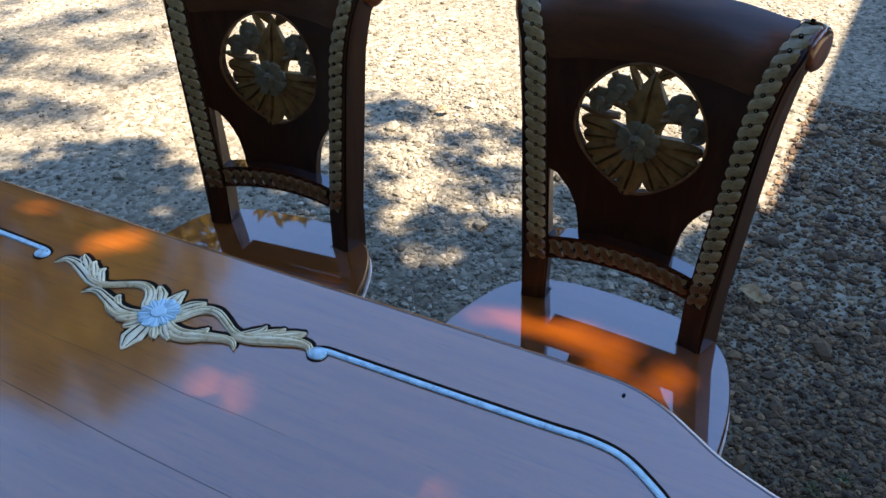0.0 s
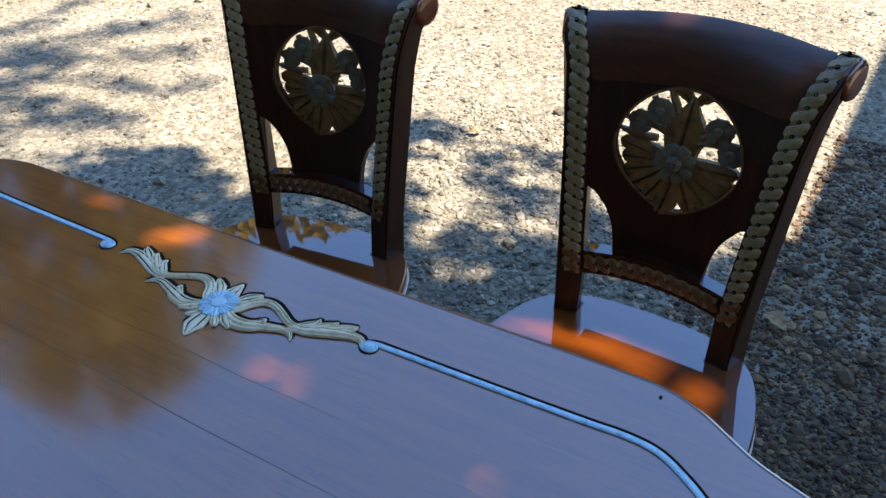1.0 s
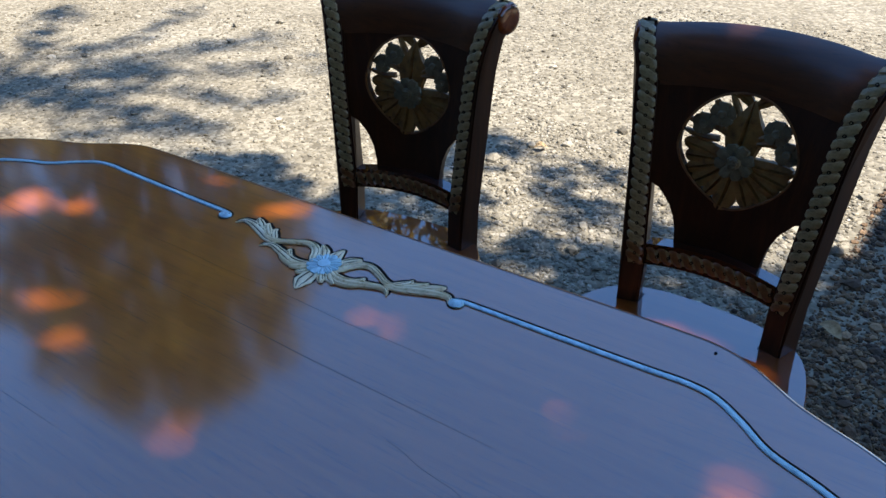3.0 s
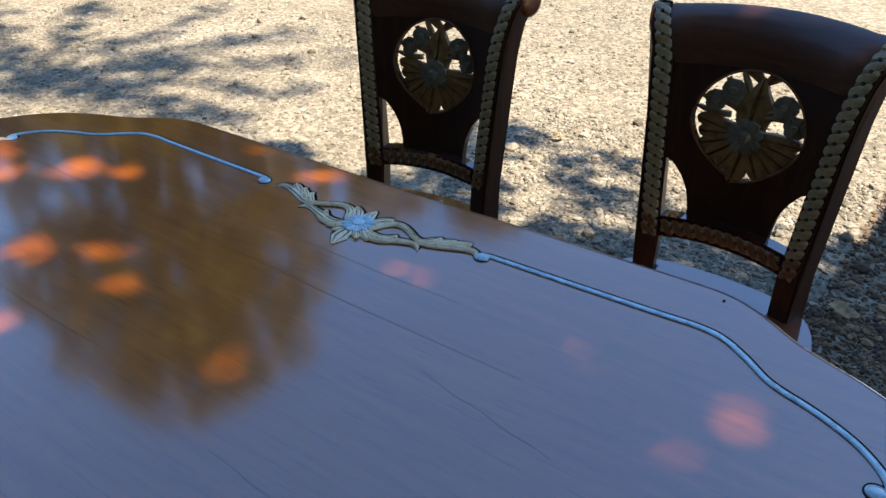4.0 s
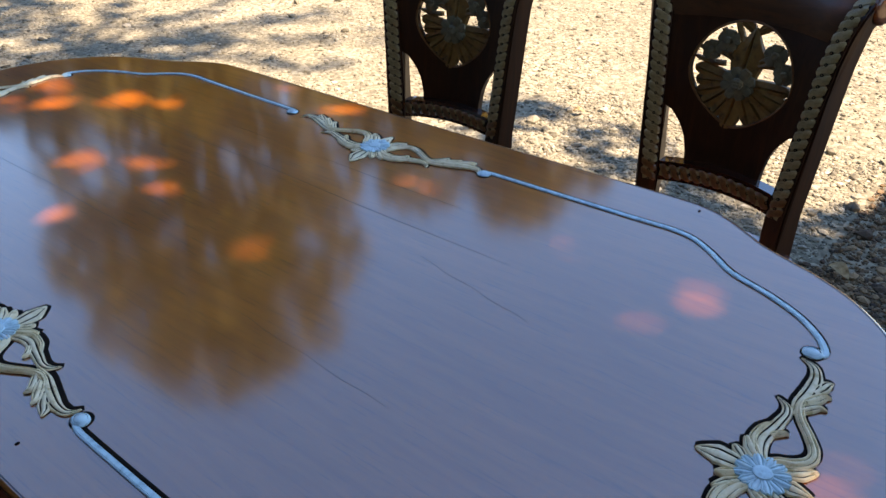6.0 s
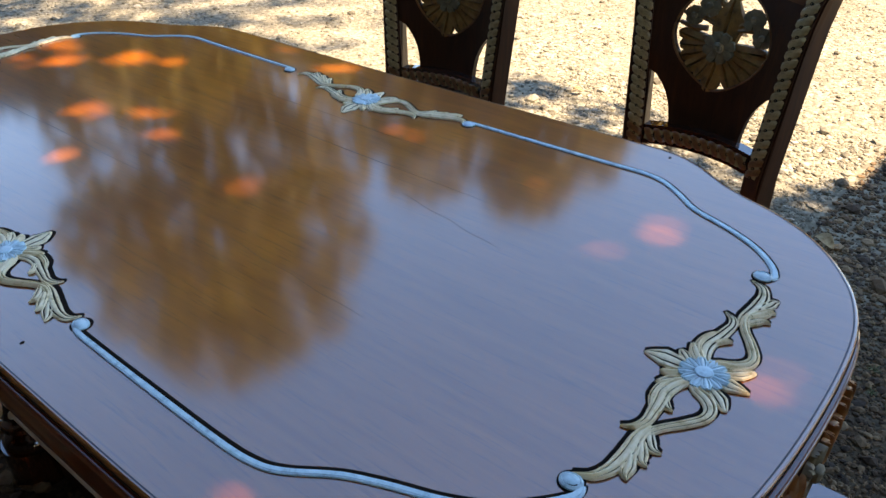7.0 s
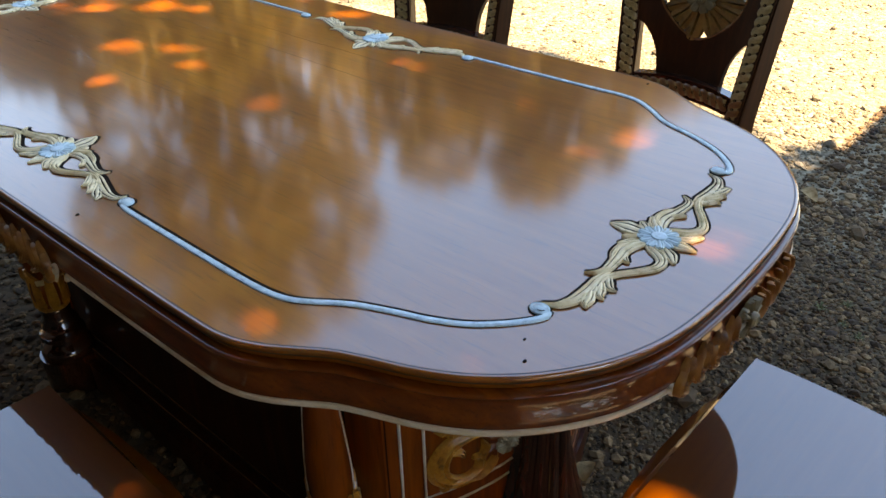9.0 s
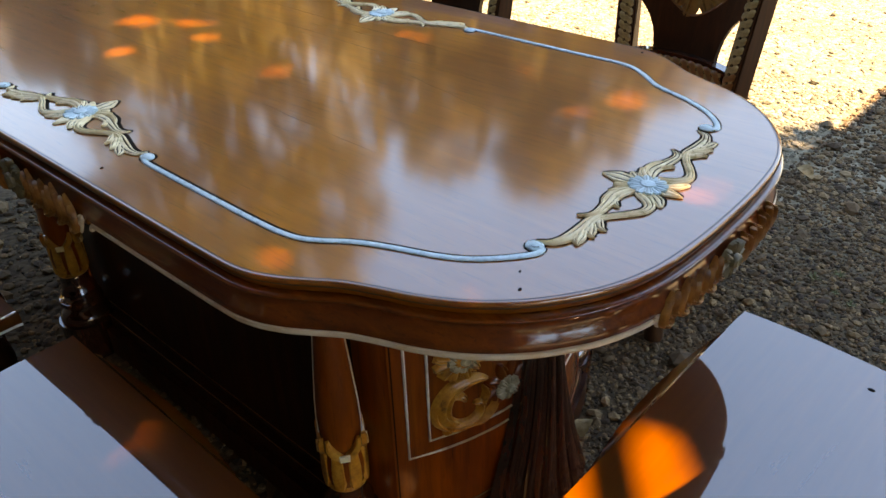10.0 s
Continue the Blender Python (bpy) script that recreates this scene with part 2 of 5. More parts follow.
# ---------------------------------------------------------------- mesh helpers
def mesh_object(name, bm, mat, parent=None, label="", smooth=True):
    me = bpy.data.meshes.new(name)
    bmesh.ops.recalc_face_normals(bm, faces=bm.faces)
    bm.to_mesh(me)
    bm.free()
    for m in (mat if isinstance(mat, (list, tuple)) else [mat]):
        me.materials.append(m)
    if smooth:
        me.shade_smooth()
        me.set_sharp_from_angle(angle=radians(42))
        for p in me.polygons:
            if p.area > 0.05:
                p.use_smooth = False
    ob = new(name, me)
    ob.parent = parent
    if label:
        ob["label"] = label
    return ob


def part(name, bm, mat, parent, label="", smooth=True):
    return mesh_object(name, bm, mat, parent, label, smooth)


def thing(name, m, label, category, group=""):
    ob = new(name)
    ob.empty_display_size = 0.1
    ob.matrix_world = m
    return tagged(ob, label, category, group)


def spline(points, steps, closed=False):
    """Catmull-Rom through the points (tuples of any length)."""
    p = [np.array(q, float) for q in points]
    n = len(p)
    out = []
    for i in range(n if closed else n - 1):
        if closed:
            a, b, c, d = p[i - 1], p[i], p[(i + 1) % n], p[(i + 2) % n]
        else:
            a, b, c, d = p[max(i - 1, 0)], p[i], p[i + 1], p[min(i + 2, n - 1)]
        for k in range(steps):
            t = k / steps
            out.append(0.5 * (2 * b + (c - a) * t + (2 * a - 5 * b + 4 * c - d) * t * t + (3 * b - a - 3 * c + d) * t ** 3))
    if not closed:
        out.append(p[-1])
    return out


def lathe(bm, profile, m=Matrix(), seg=24):
    """Turns (radius, z) points round z."""
    rings = []
    for r, z in profile:
        rings.append([bm.verts.new(m @ Vector((r * math.cos(2 * math.pi * k / seg), r * math.sin(2 * math.pi * k / seg), z))) for k in range(seg)])
    for a, b in zip(rings, rings[1:]):
        for k in range(seg):
            bm.faces.new((a[k], a[(k + 1) % seg], b[(k + 1) % seg], b[k]))
    bm.faces.new(rings[0][::-1])
    bm.faces.new(rings[-1])


def tube(bm, pts, radius, seg=6, closed=False):
    pts = [Vector(p) for p in pts]
    n = len(pts)
    rad = radius if callable(radius) else (lambda f: radius)
    rings = []
    for i, p in enumerate(pts):
        t = (pts[(i + 1) % n] - pts[i - 1]) if closed else (pts[min(i + 1, n - 1)] - pts[max(i - 1, 0)])
        t.normalize()
        up = Vector((0, 0, 1)) if abs(t.z) < 0.95 else Vector((1, 0, 0))
        s = t.cross(up).normalized()
        u = s.cross(t)
        r = rad(i / max(n - 1, 1))
        rings.append([bm.verts.new(p + (s * math.cos(2 * math.pi * k / seg) + u * math.sin(2 * math.pi * k / seg)) * r) for k in range(seg)])
    for i in range(n if closed else n - 1):
        a, b = rings[i], rings[(i + 1) % n]
        for k in range(seg):
            bm.faces.new((a[k], a[(k + 1) % seg], b[(k + 1) % seg], b[k]))
    if not closed:
        bm.faces.new(rings[0][::-1])
        bm.faces.new(rings[-1])


def prism(bm, outline, z0, z1, m=Matrix()):
    """A closed outline (x, y) drawn up from z0 to z1."""
    lo = [bm.verts.new(m @ Vector((x, y, z0))) for x, y in outline]
    hi = [bm.verts.new(m @ Vector((x, y, z1))) for x, y in outline]
    n = len(lo)
    for k in range(n):
        bm.faces.new((lo[k], lo[(k + 1) % n], hi[(k + 1) % n], hi[k]))
    bm.faces.new(lo[::-1])
    bm.faces.new(hi)


VEINED = [(-1, 0.0), (-0.88, 0.75), (-0.16, 1.0), (0, 0.45), (0.16, 1.0), (0.88, 0.75), (1, 0.0)]


def ribbon(bm, pts, widths, height, m=Matrix(), z=0.0, steps=6, grooves=True, section=None):
    """A carved leaf or strap lying on the plane z, along pts (u, v), with widths from its start to its end."""
    line = spline(pts, steps)
    n = len(line)
    rows = []
    shape = [(-1, 0.0), (-0.9, 0.62), (-0.66, 0.85), (-0.44, 0.40), (-0.24, 0.86), (0, 1.0), (0.24, 0.86), (0.44, 0.40), (0.66, 0.85), (0.9, 0.62), (1, 0.0)] if grooves else [(-1, 0.0), (-0.75, 0.8), (0, 1.0), (0.75, 0.8), (1, 0.0)]
    shape = section or shape
    for i, p in enumerate(line):
        d = line[min(i + 1, n - 1)] - line[max(i - 1, 0)]
        d = d / (np.linalg.norm(d) + 1e-9)
        side = np.array((-d[1], d[0]))
        f = i / (n - 1) * (len(widths) - 1)
        k = min(int(f), len(widths) - 2)
        w = widths[k] + (widths[k + 1] - widths[k]) * (f - k)
        h = height * min(1.0, 0.35 + w / max(widths))
        rows.append([bm.verts.new(m @ Vector((*(p + side * s * w), z + h * q))) for s, q in shape])
    for a, b in zip(rows, rows[1:]):
        for k in range(len(shape) - 1):
            bm.faces.new((a[k], a[k + 1], b[k + 1], b[k]))
    bm.faces.new(rows[0])
    bm.faces.new(rows[-1][::-1])


def flat_ribbon(bm, pts, widths, grow, m, z, steps=6):
    ribbon(bm, pts, [w + grow for w in widths], 0.0006, m, z, steps, False)


def blossom(bm, c, r, petals, height, m=Matrix(), z=0.0, turn=0.0, lined=True):
    """A carved flower: overlapping petals round a domed centre."""
    for k in range(petals):
        a = turn + 2 * math.pi * k / petals
        ux, uy = math.cos(a), math.sin(a)
        w = math.pi * r * 0.62 / petals * 1.25
        pts = [(c[0] + ux * r * q, c[1] + uy * r * q) for q in (0.2, 0.5, 0.78, 1.0)]
        ribbon(bm, pts, [w * 0.45, w * 0.95, w * 1.2, w * 0.75], height * (0.8 + 0.2 * (k % 2)), m, z, 3, lined)
    rings = []
    for q, h in ((0.40, 0.6), (0.36, 1.25), (0.24, 1.5), (0.10, 1.35)):
        rings.append([bm.verts.new(m @ Vector((c[0] + r * q * math.cos(2 * math.pi * k / 12), c[1] + r * q * math.sin(2 * math.pi * k / 12), z + height * h))) for k in range(12)])
    for a, b in zip(rings, rings[1:]):
        for k in range(12):
            bm.faces.new((a[k], a[(k + 1) % 12], b[(k + 1) % 12], b[k]))
    bm.faces.new(rings[-1])


# ---------------------------------------------------------------- ground
def build_ground():
    bm = bmesh.new()
    R = 400.0
    vs = [bm.verts.new((x, y, 0)) for x, y in ((-R, -R), (R, -R), (R, R), (-R, R))]
    bm.faces.new(vs)
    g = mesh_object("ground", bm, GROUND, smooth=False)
    tagged(g, "grey brown gravel yard, packed earth between loose stones", "ground", kind="structure")
    return g


ground = build_ground()

def ico():
    bm = bmesh.new()
    bmesh.ops.create_icosphere(bm, subdivisions=1, radius=1.0)
    bm.verts.ensure_lookup_table()
    v = np.array([q.co[:] for q in bm.verts])
    f = np.array([[q.index for q in p.verts] for p in bm.faces])
    bm.free()
    return v, f


ICO_V, ICO_F = ico()


def scatter_stones(name, boxes, rng, label, mat):
    """Joined loose stones: boxes are (x0, x1, y0, y1, stones, mean size)."""
    vs, fs, base = [], [], 0
    for x0, x1, y0, y1, count, size in boxes:
        for _ in range(count):
            s = size * rng.lognormal(0, 0.52)
            sc = np.array((s * rng.uniform(0.75, 1.35), s * rng.uniform(0.65, 1.1), s * rng.uniform(0.4, 0.75)))
            v = ICO_V * (1 + rng.uniform(-0.2, 0.2, (12, 1))) * sc
            a = rng.uniform(0, 2 * math.pi)
            tilt = rng.normal(0, 0.25)
            c, d = math.cos(a), math.sin(a)
            ct, st = math.cos(tilt), math.sin(tilt)
            v = np.stack((v[:, 0], v[:, 1] * ct - v[:, 2] * st, v[:, 1] * st + v[:, 2] * ct), 1)
            v = np.stack((v[:, 0] * c - v[:, 1] * d, v[:, 0] * d + v[:, 1] * c, v[:, 2]), 1)
            v += (rng.uniform(x0, x1), rng.uniform(y0, y1), sc[2] * rng.uniform(0.1, 0.55))
            vs.append(v)
            fs.append(ICO_F + base)
            base += 12
    v, f = np.concatenate(vs), np.concatenate(fs)
    me = bpy.data.meshes.new(name)
    me.from_pydata(v.tolist(), [], f.tolist())
    me.materials.append(mat)
    ob = new(name, me)
    ob.parent = ground
    return tagged(ob, label, kind="stuff")


rng = np.random.default_rng(7)
scatter_stones("gravel", [
    (-0.9, 0.5, 0.9, 2.6, 16000, 0.0050),
    (-2.6, 1.6, 2.4, 4.6, 18000, 0.0040),
    (-4.8, -0.9, 0.6, 3.2, 16000, 0.0045),
], rng, "loose grey and brown gravel stones", STONES)
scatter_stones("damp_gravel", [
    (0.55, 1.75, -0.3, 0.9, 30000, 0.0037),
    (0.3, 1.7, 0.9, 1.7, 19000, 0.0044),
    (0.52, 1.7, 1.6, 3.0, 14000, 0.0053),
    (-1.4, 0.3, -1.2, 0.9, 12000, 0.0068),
], rng, "small brown stones, coloured darker for the shade they lie in", SHADED_STONES)


# ---------------------------------------------------------------- dining table
TX, TY, TZ = -0.012, -0.012, 0.77
QUARTER = [(1.016, 0.0), (1.013, 0.10), (1.003, 0.18), (0.981, 0.245), (0.951, 0.294), (0.916, 0.335), (0.872, 0.371), (0.822, 0.398),
           (0.772, 0.417), (0.732, 0.434), (0.697, 0.456), (0.662, 0.477), (0.618, 0.493), (0.55, 0.497), (0.3, 0.496), (0.0, 0.494)]
ASKEW = pose(0, 0, 0, 0, 0, 1.3)                       # the top sits a little turned on its pedestal


def table_outline():
    q = QUARTER
    west = [(-x - 0.045 * max(0.0, (x - 0.55) / 0.47), y) for x, y in q]
    pts = q + west[-2::-1] + [(x, -y) for x, y in west[1:]] + [(x, -y) for x, y in q[-2:0:-1]]
    return spline(pts, 5, closed=True)


def top_part(name, bm, mat, label=""):
    ob = part(name, bm, mat, table, label)
    ob.matrix_basis = ASKEW
    return ob


OUTLINE = table_outline()


def offset_outline(d):
    n = len(OUTLINE)
    out = []
    for i in range(n):
        t = OUTLINE[(i + 1) % n] - OUTLINE[i - 1]
        t = t / np.linalg.norm(t)
        out.append(OUTLINE[i] + np.array((t[1], -t[0])) * d)
    return out


def moulding(bm, profile):
    """Sweeps (outward, height) points round the table's outline."""
    rings = []
    for o, z in profile:
        rings.append([bm.verts.new((p[0], p[1], z)) for p in offset_outline(o)])
    n = len(rings[0])
    for a, b in zip(rings, rings[1:]):
        for k in range(n):
            bm.faces.new((a[k], a[(k + 1) % n], b[(k + 1) % n], b[k]))
    return rings


table = thing("dining_table", pose(TX, TY, 0), "oval brown lacquered wooden dining table with painted floral carving", "table")

bm = bmesh.new()
rings = moulding(bm, [(-0.03, 0.7500), (0.0015, 0.7515), (0.0042, 0.7555), (0.0062, 0.7610), (0.0070, 0.7655), (0.0062, 0.7684), (0.0046, 0.7696), (0.0020, 0.7700)])
bm.faces.new(rings[-1])
top_part("tabletop", bm, TOP_WOOD, "glossy brown wooden top with fine grain")

bm = bmesh.new()
moulding(bm, [(-0.0006, TZ - 0.002), (-0.0002, TZ + 0.0001), (0.0016, TZ + 0.0001), (0.0022, TZ - 0.002)])
moulding(bm, [(0.0075, TZ - 0.0062), (0.0078, TZ - 0.0072), (0.0072, TZ - 0.0086), (0.0058, TZ - 0.0090)])
top_part("edge_groove", bm, BRONZE_DARK, "thin dark line along the rim of the top")

# fine joints between the boards, and short drying cracks
for x0, x1, y0, y1, w in ((-0.84, 0.46, 0.189, 0.164, 0.00045), (0.34, 0.56, 0.106, 0.066, 0.0002), (-0.80, -0.02, -0.098, -0.106, 0.0003),
                         (0.22, 0.52, -0.150, -0.168, 0.0002), (-0.3, 0.3, 0.262, 0.258, 0.0002)):
    bm = bmesh.new()
    ribbon(bm, [(x0 + (x1 - x0) * k / 8, y0 + (y1 - y0) * k / 8 + 0.0016 * math.sin(k * 1.9 + x0)) for k in range(9)], [0.0001, w, 0.5 * w, 1.2 * w, 0.0001], 0.0002, Matrix(), TZ + 0.0001, 3, False)
    top_part("joint", bm, BRONZE_DARK, "fine dark joint between boards")
for x, y, q in ((0.616, 0.478, 0.0022), (0.227, -0.462, 0.002), (0.885, -0.288, 0.0014), (0.907, -0.318, 0.0020)):
    bm = bmesh.new()
    lathe(bm, [(q, 0.0), (q * 0.8, 0.0012), (q * 0.3, 0.0016)], Matrix.Translation((x, y, TZ + 0.0001)) @ Matrix.Diagonal((1, 1.6, 1, 1)), 8)
    top_part("chip", bm, GROOVE, "tiny dark chip in the lacquer")

bm = bmesh.new()
moulding(bm, [(-0.02, 0.7502), (0.002, 0.7500), (0.0085, 0.7488), (0.0118, 0.7474), (0.0128, 0.7458), (0.0118, 0.7438), (0.0080, 0.7420), (0.0040, 0.7392), (0.0012, 0.7350), (0.0004, 0.7295), (0.0016, 0.7235),
              (0.0052, 0.7165), (0.0092, 0.7100), (0.0114, 0.7045), (0.0112, 0.6998), (0.0085, 0.6972), (-0.03, 0.6972), (-0.035, 0.7441)])
top_part("apron_moulding", bm, EDGE_WOOD, "curved glossy brown edge moulding")

# the cream bead below the moulding stops at each hanging carving with a small downward curl
bead_line = offset_outline(0.0085)
runs, run = [], []
for p in bead_line + bead_line[:1]:
    if (abs(p[0]) < 0.212) if abs(p[1]) > 0.45 else (abs(p[1]) < (0.178 if p[0] > 0 else 0.198) and abs(p[0]) > 0.9):
        if run:
            runs.append(run)
        run = []
    else:
        run.append(p)
runs.append(run)
runs = [runs[-1] + runs[0]] + runs[1:-1] if len(runs) > 4 else runs
for run in runs:
    bm = bmesh.new()
    ends = []
    for tip, nxt in ((run[0], run[1]), (run[-1], run[-2])):
        d = (tip - nxt) / np.linalg.norm(tip - nxt)
        ends.append([(*(tip + d * 0.004 * k), 0.6935 - 0.0012 * k * k) for k in range(1, 4)])
    tube(bm, ends[0][::-1] + [(p[0], p[1], 0.6935) for p in run] + ends[1], 0.0048, 8)
    top_part("lower_bead", bm, BEAD, "thin cream painted bead with curled ends")


# inlaid line: a pale blue strap between dark grooves, one in each quarter, each ending in a curl
LINE_FAR = [(0.253, 0.386), (0.262, 0.390), (0.30, 0.391), (0.42, 0.393), (0.55, 0.396), (0.605, 0.398), (0.645, 0.391), (0.685, 0.367), (0.728, 0.335),
            (0.79, 0.312), (0.84, 0.286), (0.874, 0.256), (0.8885, 0.232), (0.886, 0.222)]
LINE_NEAR = [(0.247, 0.402), (0.262, 0.409), (0.30, 0.411), (0.42, 0.413), (0.55, 0.414), (0.605, 0.410), (0.638, 0.398), (0.685, 0.367), (0.733, 0.346),
             (0.78, 0.329), (0.82, 0.308), (0.853, 0.279), (0.8785, 0.246), (0.877, 0.232)]


def inlay_line(sx, sy):
    line = LINE_FAR if sy > 0 else LINE_NEAR
    curl = ((0.255, 0.3815), (0.8765, 0.2215)) if sy > 0 else ((0.2515, 0.3985), (0.8665, 0.2325))
    shift = 0.012 if sx < 0 else 0.0
    place = lambda x, y: (sx * (x - shift * max(0.0, 1 - x / 0.6)), sy * y)
    return [place(x, y) for x, y in line], [place(x, y) for x, y in curl]


for sx in (1, -1):
    for sy in (1, -1):
        pts, curls = inlay_line(sx, sy)
        bm = bmesh.new()
        ribbon(bm, pts, [0.0042, 0.0046, 0.0046, 0.0046, 0.0046, 0.0056], 0.0022, Matrix(), TZ + 0.0008, 5, False, [(-1, 0.0), (-0.82, 0.75), (-0.55, 0.95), (-0.48, 0.72), (-0.40, 1.0), (0.7, 1.0), (1, 0.0)])
        for cx, cy in curls:
            lathe(bm, [(0.0118, 0.0), (0.0116, 0.0020), (0.0092, 0.0036), (0.0084, 0.0030), (0.0076, 0.0038), (0.002, 0.0046)], Matrix.Translation((cx, cy, TZ + 0.0008)) @ Matrix.Diagonal((1.1, 0.92, 1, 1)), 20)
        line = top_part("inlay_line", bm, ICE, "pale blue raised inlay line with curled ends")
        bm = bmesh.new()
        # dark strip slid to the far side, painting in the groove wall's shade
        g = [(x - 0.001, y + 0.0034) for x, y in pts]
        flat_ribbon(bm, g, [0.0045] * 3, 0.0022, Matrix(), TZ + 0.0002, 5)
        for cx, cy in curls:
            lathe(bm, [(0.0145, 0.0), (0.0145, 0.0006)], Matrix.Translation((cx - 0.0004, cy + 0.0012, TZ + 0.0001)), 20)
        for (cx, cy), (ex, ey) in zip(curls, (pts[0], pts[-1])):
            turn = math.atan2(ey - cy, ex - cx)
            arc = [(cx + q * math.cos(turn + w * sx * sy), cy + q * 0.92 * math.sin(turn + w * sx * sy), TZ + 0.0042) for w, q in ((0.3 + 0.35 * k, 0.0085 - 0.0004 * k) for k in range(10))]
            tube(bm, arc, 0.0006, 5)
        part("groove", bm, GROOVE, line, "dark groove with shade painted along its far side")

# carved ornament, in (along, inward) metres from its flower, one half; the other mirrors it
HALF = [
    # strap that loops round the outer side of the opening
    ([(0.022, 0.004), (0.031, -0.008), (0.038, -0.022), (0.052, -0.034), (0.070, -0.036), (0.092, -0.027), (0.112, -0.017), (0.132, -0.013), (0.150, -0.017)], [0.005, 0.0075, 0.0085, 0.0075, 0.0065, 0.0060, 0.0055, 0.0060, 0.004]),
    # leaf along the inner side, its tip curled
    ([(0.022, 0.008), (0.036, 0.015), (0.056, 0.017), (0.076, 0.011), (0.096, 0.005), (0.114, 0.000), (0.128, 0.002), (0.137, 0.012)], [0.007, 0.0090, 0.0098, 0.0088, 0.0074, 0.0062, 0.0048, 0.0008]),
    ([(0.066, 0.010), (0.078, 0.000), (0.080, -0.008)], [0.004, 0.0052, 0.0008]),
    ([(0.032, 0.019), (0.050, 0.026), (0.072, 0.022), (0.090, 0.012)], [0.003, 0.0050, 0.0045, 0.001]),
    # tail with three lobes on its outer side
    ([(0.118, -0.009), (0.142, -0.013), (0.162, -0.022), (0.184, -0.030), (0.204, -0.035), (0.221, -0.034), (0.230, -0.021)], [0.005, 0.0085, 0.0105, 0.0098, 0.0075, 0.0056, 0.0008]),
    ([(0.124, -0.012), (0.138, -0.023), (0.147, -0.034), (0.147, -0.044)], [0.005, 0.0078, 0.0062, 0.0006]),
    ([(0.146, -0.020), (0.160, -0.032), (0.170, -0.041), (0.173, -0.050)], [0.006, 0.0082, 0.0062, 0.0006]),
    ([(0.170, -0.029), (0.185, -0.040), (0.196, -0.047), (0.203, -0.055)], [0.006, 0.0085, 0.0068, 0.0006]),
    # petals round the flower
    ([(0.016, -0.016), (0.028, -0.032), (0.043, -0.045)], [0.006, 0.0095, 0.0030]),
    ([(0.020, 0.012), (0.034, 0.023), (0.048, 0.032)], [0.006, 0.0090, 0.0035]),
    ([(0.012, 0.022), (0.022, 0.033), (0.027, 0.040)], [0.005, 0.0070, 0.0025]),
]
MIDDLE = [([(0.003, 0.016), (0.002, 0.032), (0.001, 0.050), (-0.004, 0.072)], [0.007, 0.0135, 0.0165, 0.0015]),
          ([(0.001, -0.014), (0.002, -0.030), (0.002, -0.053)], [0.007, 0.0125, 0.0010])]


def carved_ornament(m, bend):
    strokes = MIDDLE + HALF + [([(-u, v) for u, v in p], w) for p, w in HALF]
    strokes = [([(u, v + bend * (u / 0.23) ** 2) for u, v in p], list(w)) for p, w in strokes]
    bm = bmesh.new()
    for k, (p, w) in enumerate(strokes):
        ribbon(bm, p, w, 0.0034 + 0.0008 * (k % 3), m, 0.0008, 8)
    orn = top_part("carved_ornament", bm, CREAM, "cream painted carved acanthus scroll")
    bm = bmesh.new()
    # dark sheet slid to the far side stands for shade in the recess
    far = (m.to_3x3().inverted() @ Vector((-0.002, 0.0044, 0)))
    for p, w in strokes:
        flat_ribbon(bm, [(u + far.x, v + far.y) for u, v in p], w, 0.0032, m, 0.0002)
    for p, w in strokes:
        line = spline(p, 6)
        n = len(line)
        for side in (-0.46, 0.46):
            cut_line = []
            for i in range(2, n - 2):
                d = line[i + 1] - line[i - 1]
                d = d / (np.linalg.norm(d) + 1e-9)
                q = float(np.interp(i / (n - 1) * (len(w) - 1), range(len(w)), w))
                cut_line.append(line[i] + np.array((-d[1], d[0])) * q * side)
            if len(cut_line) > 3:
                ribbon(bm, cut_line, [0.0003, 0.0016, 0.0015, 0.0003], 0.0013, m, 0.0020, 1, False)
    part("groove", bm, GROOVE, orn, "dark grooves in the carving, and shade painted along its far side")
    bm = bmesh.new()
    blossom(bm, (0, 0), 0.0285, 12, 0.0034, m, 0.0036)
    part("flower", bm, ICE, orn, "pale blue carved flower")


carved_ornament(pose(0.018, 0.352, TZ, 0, 0, 180), 0.0)
carved_ornament(pose(0.006, -0.377, TZ), 0.010)
carved_ornament(pose(0.900, -0.010, TZ, 0, 0, 88.9) @ Matrix.Diagonal((0.93, 1, 1, 1)), 0.056)
carved_ornament(pose(-0.905, 0.0, TZ, 0, 0, -90) @ Matrix.Diagonal((0.93, 1, 1, 1)), 0.056)


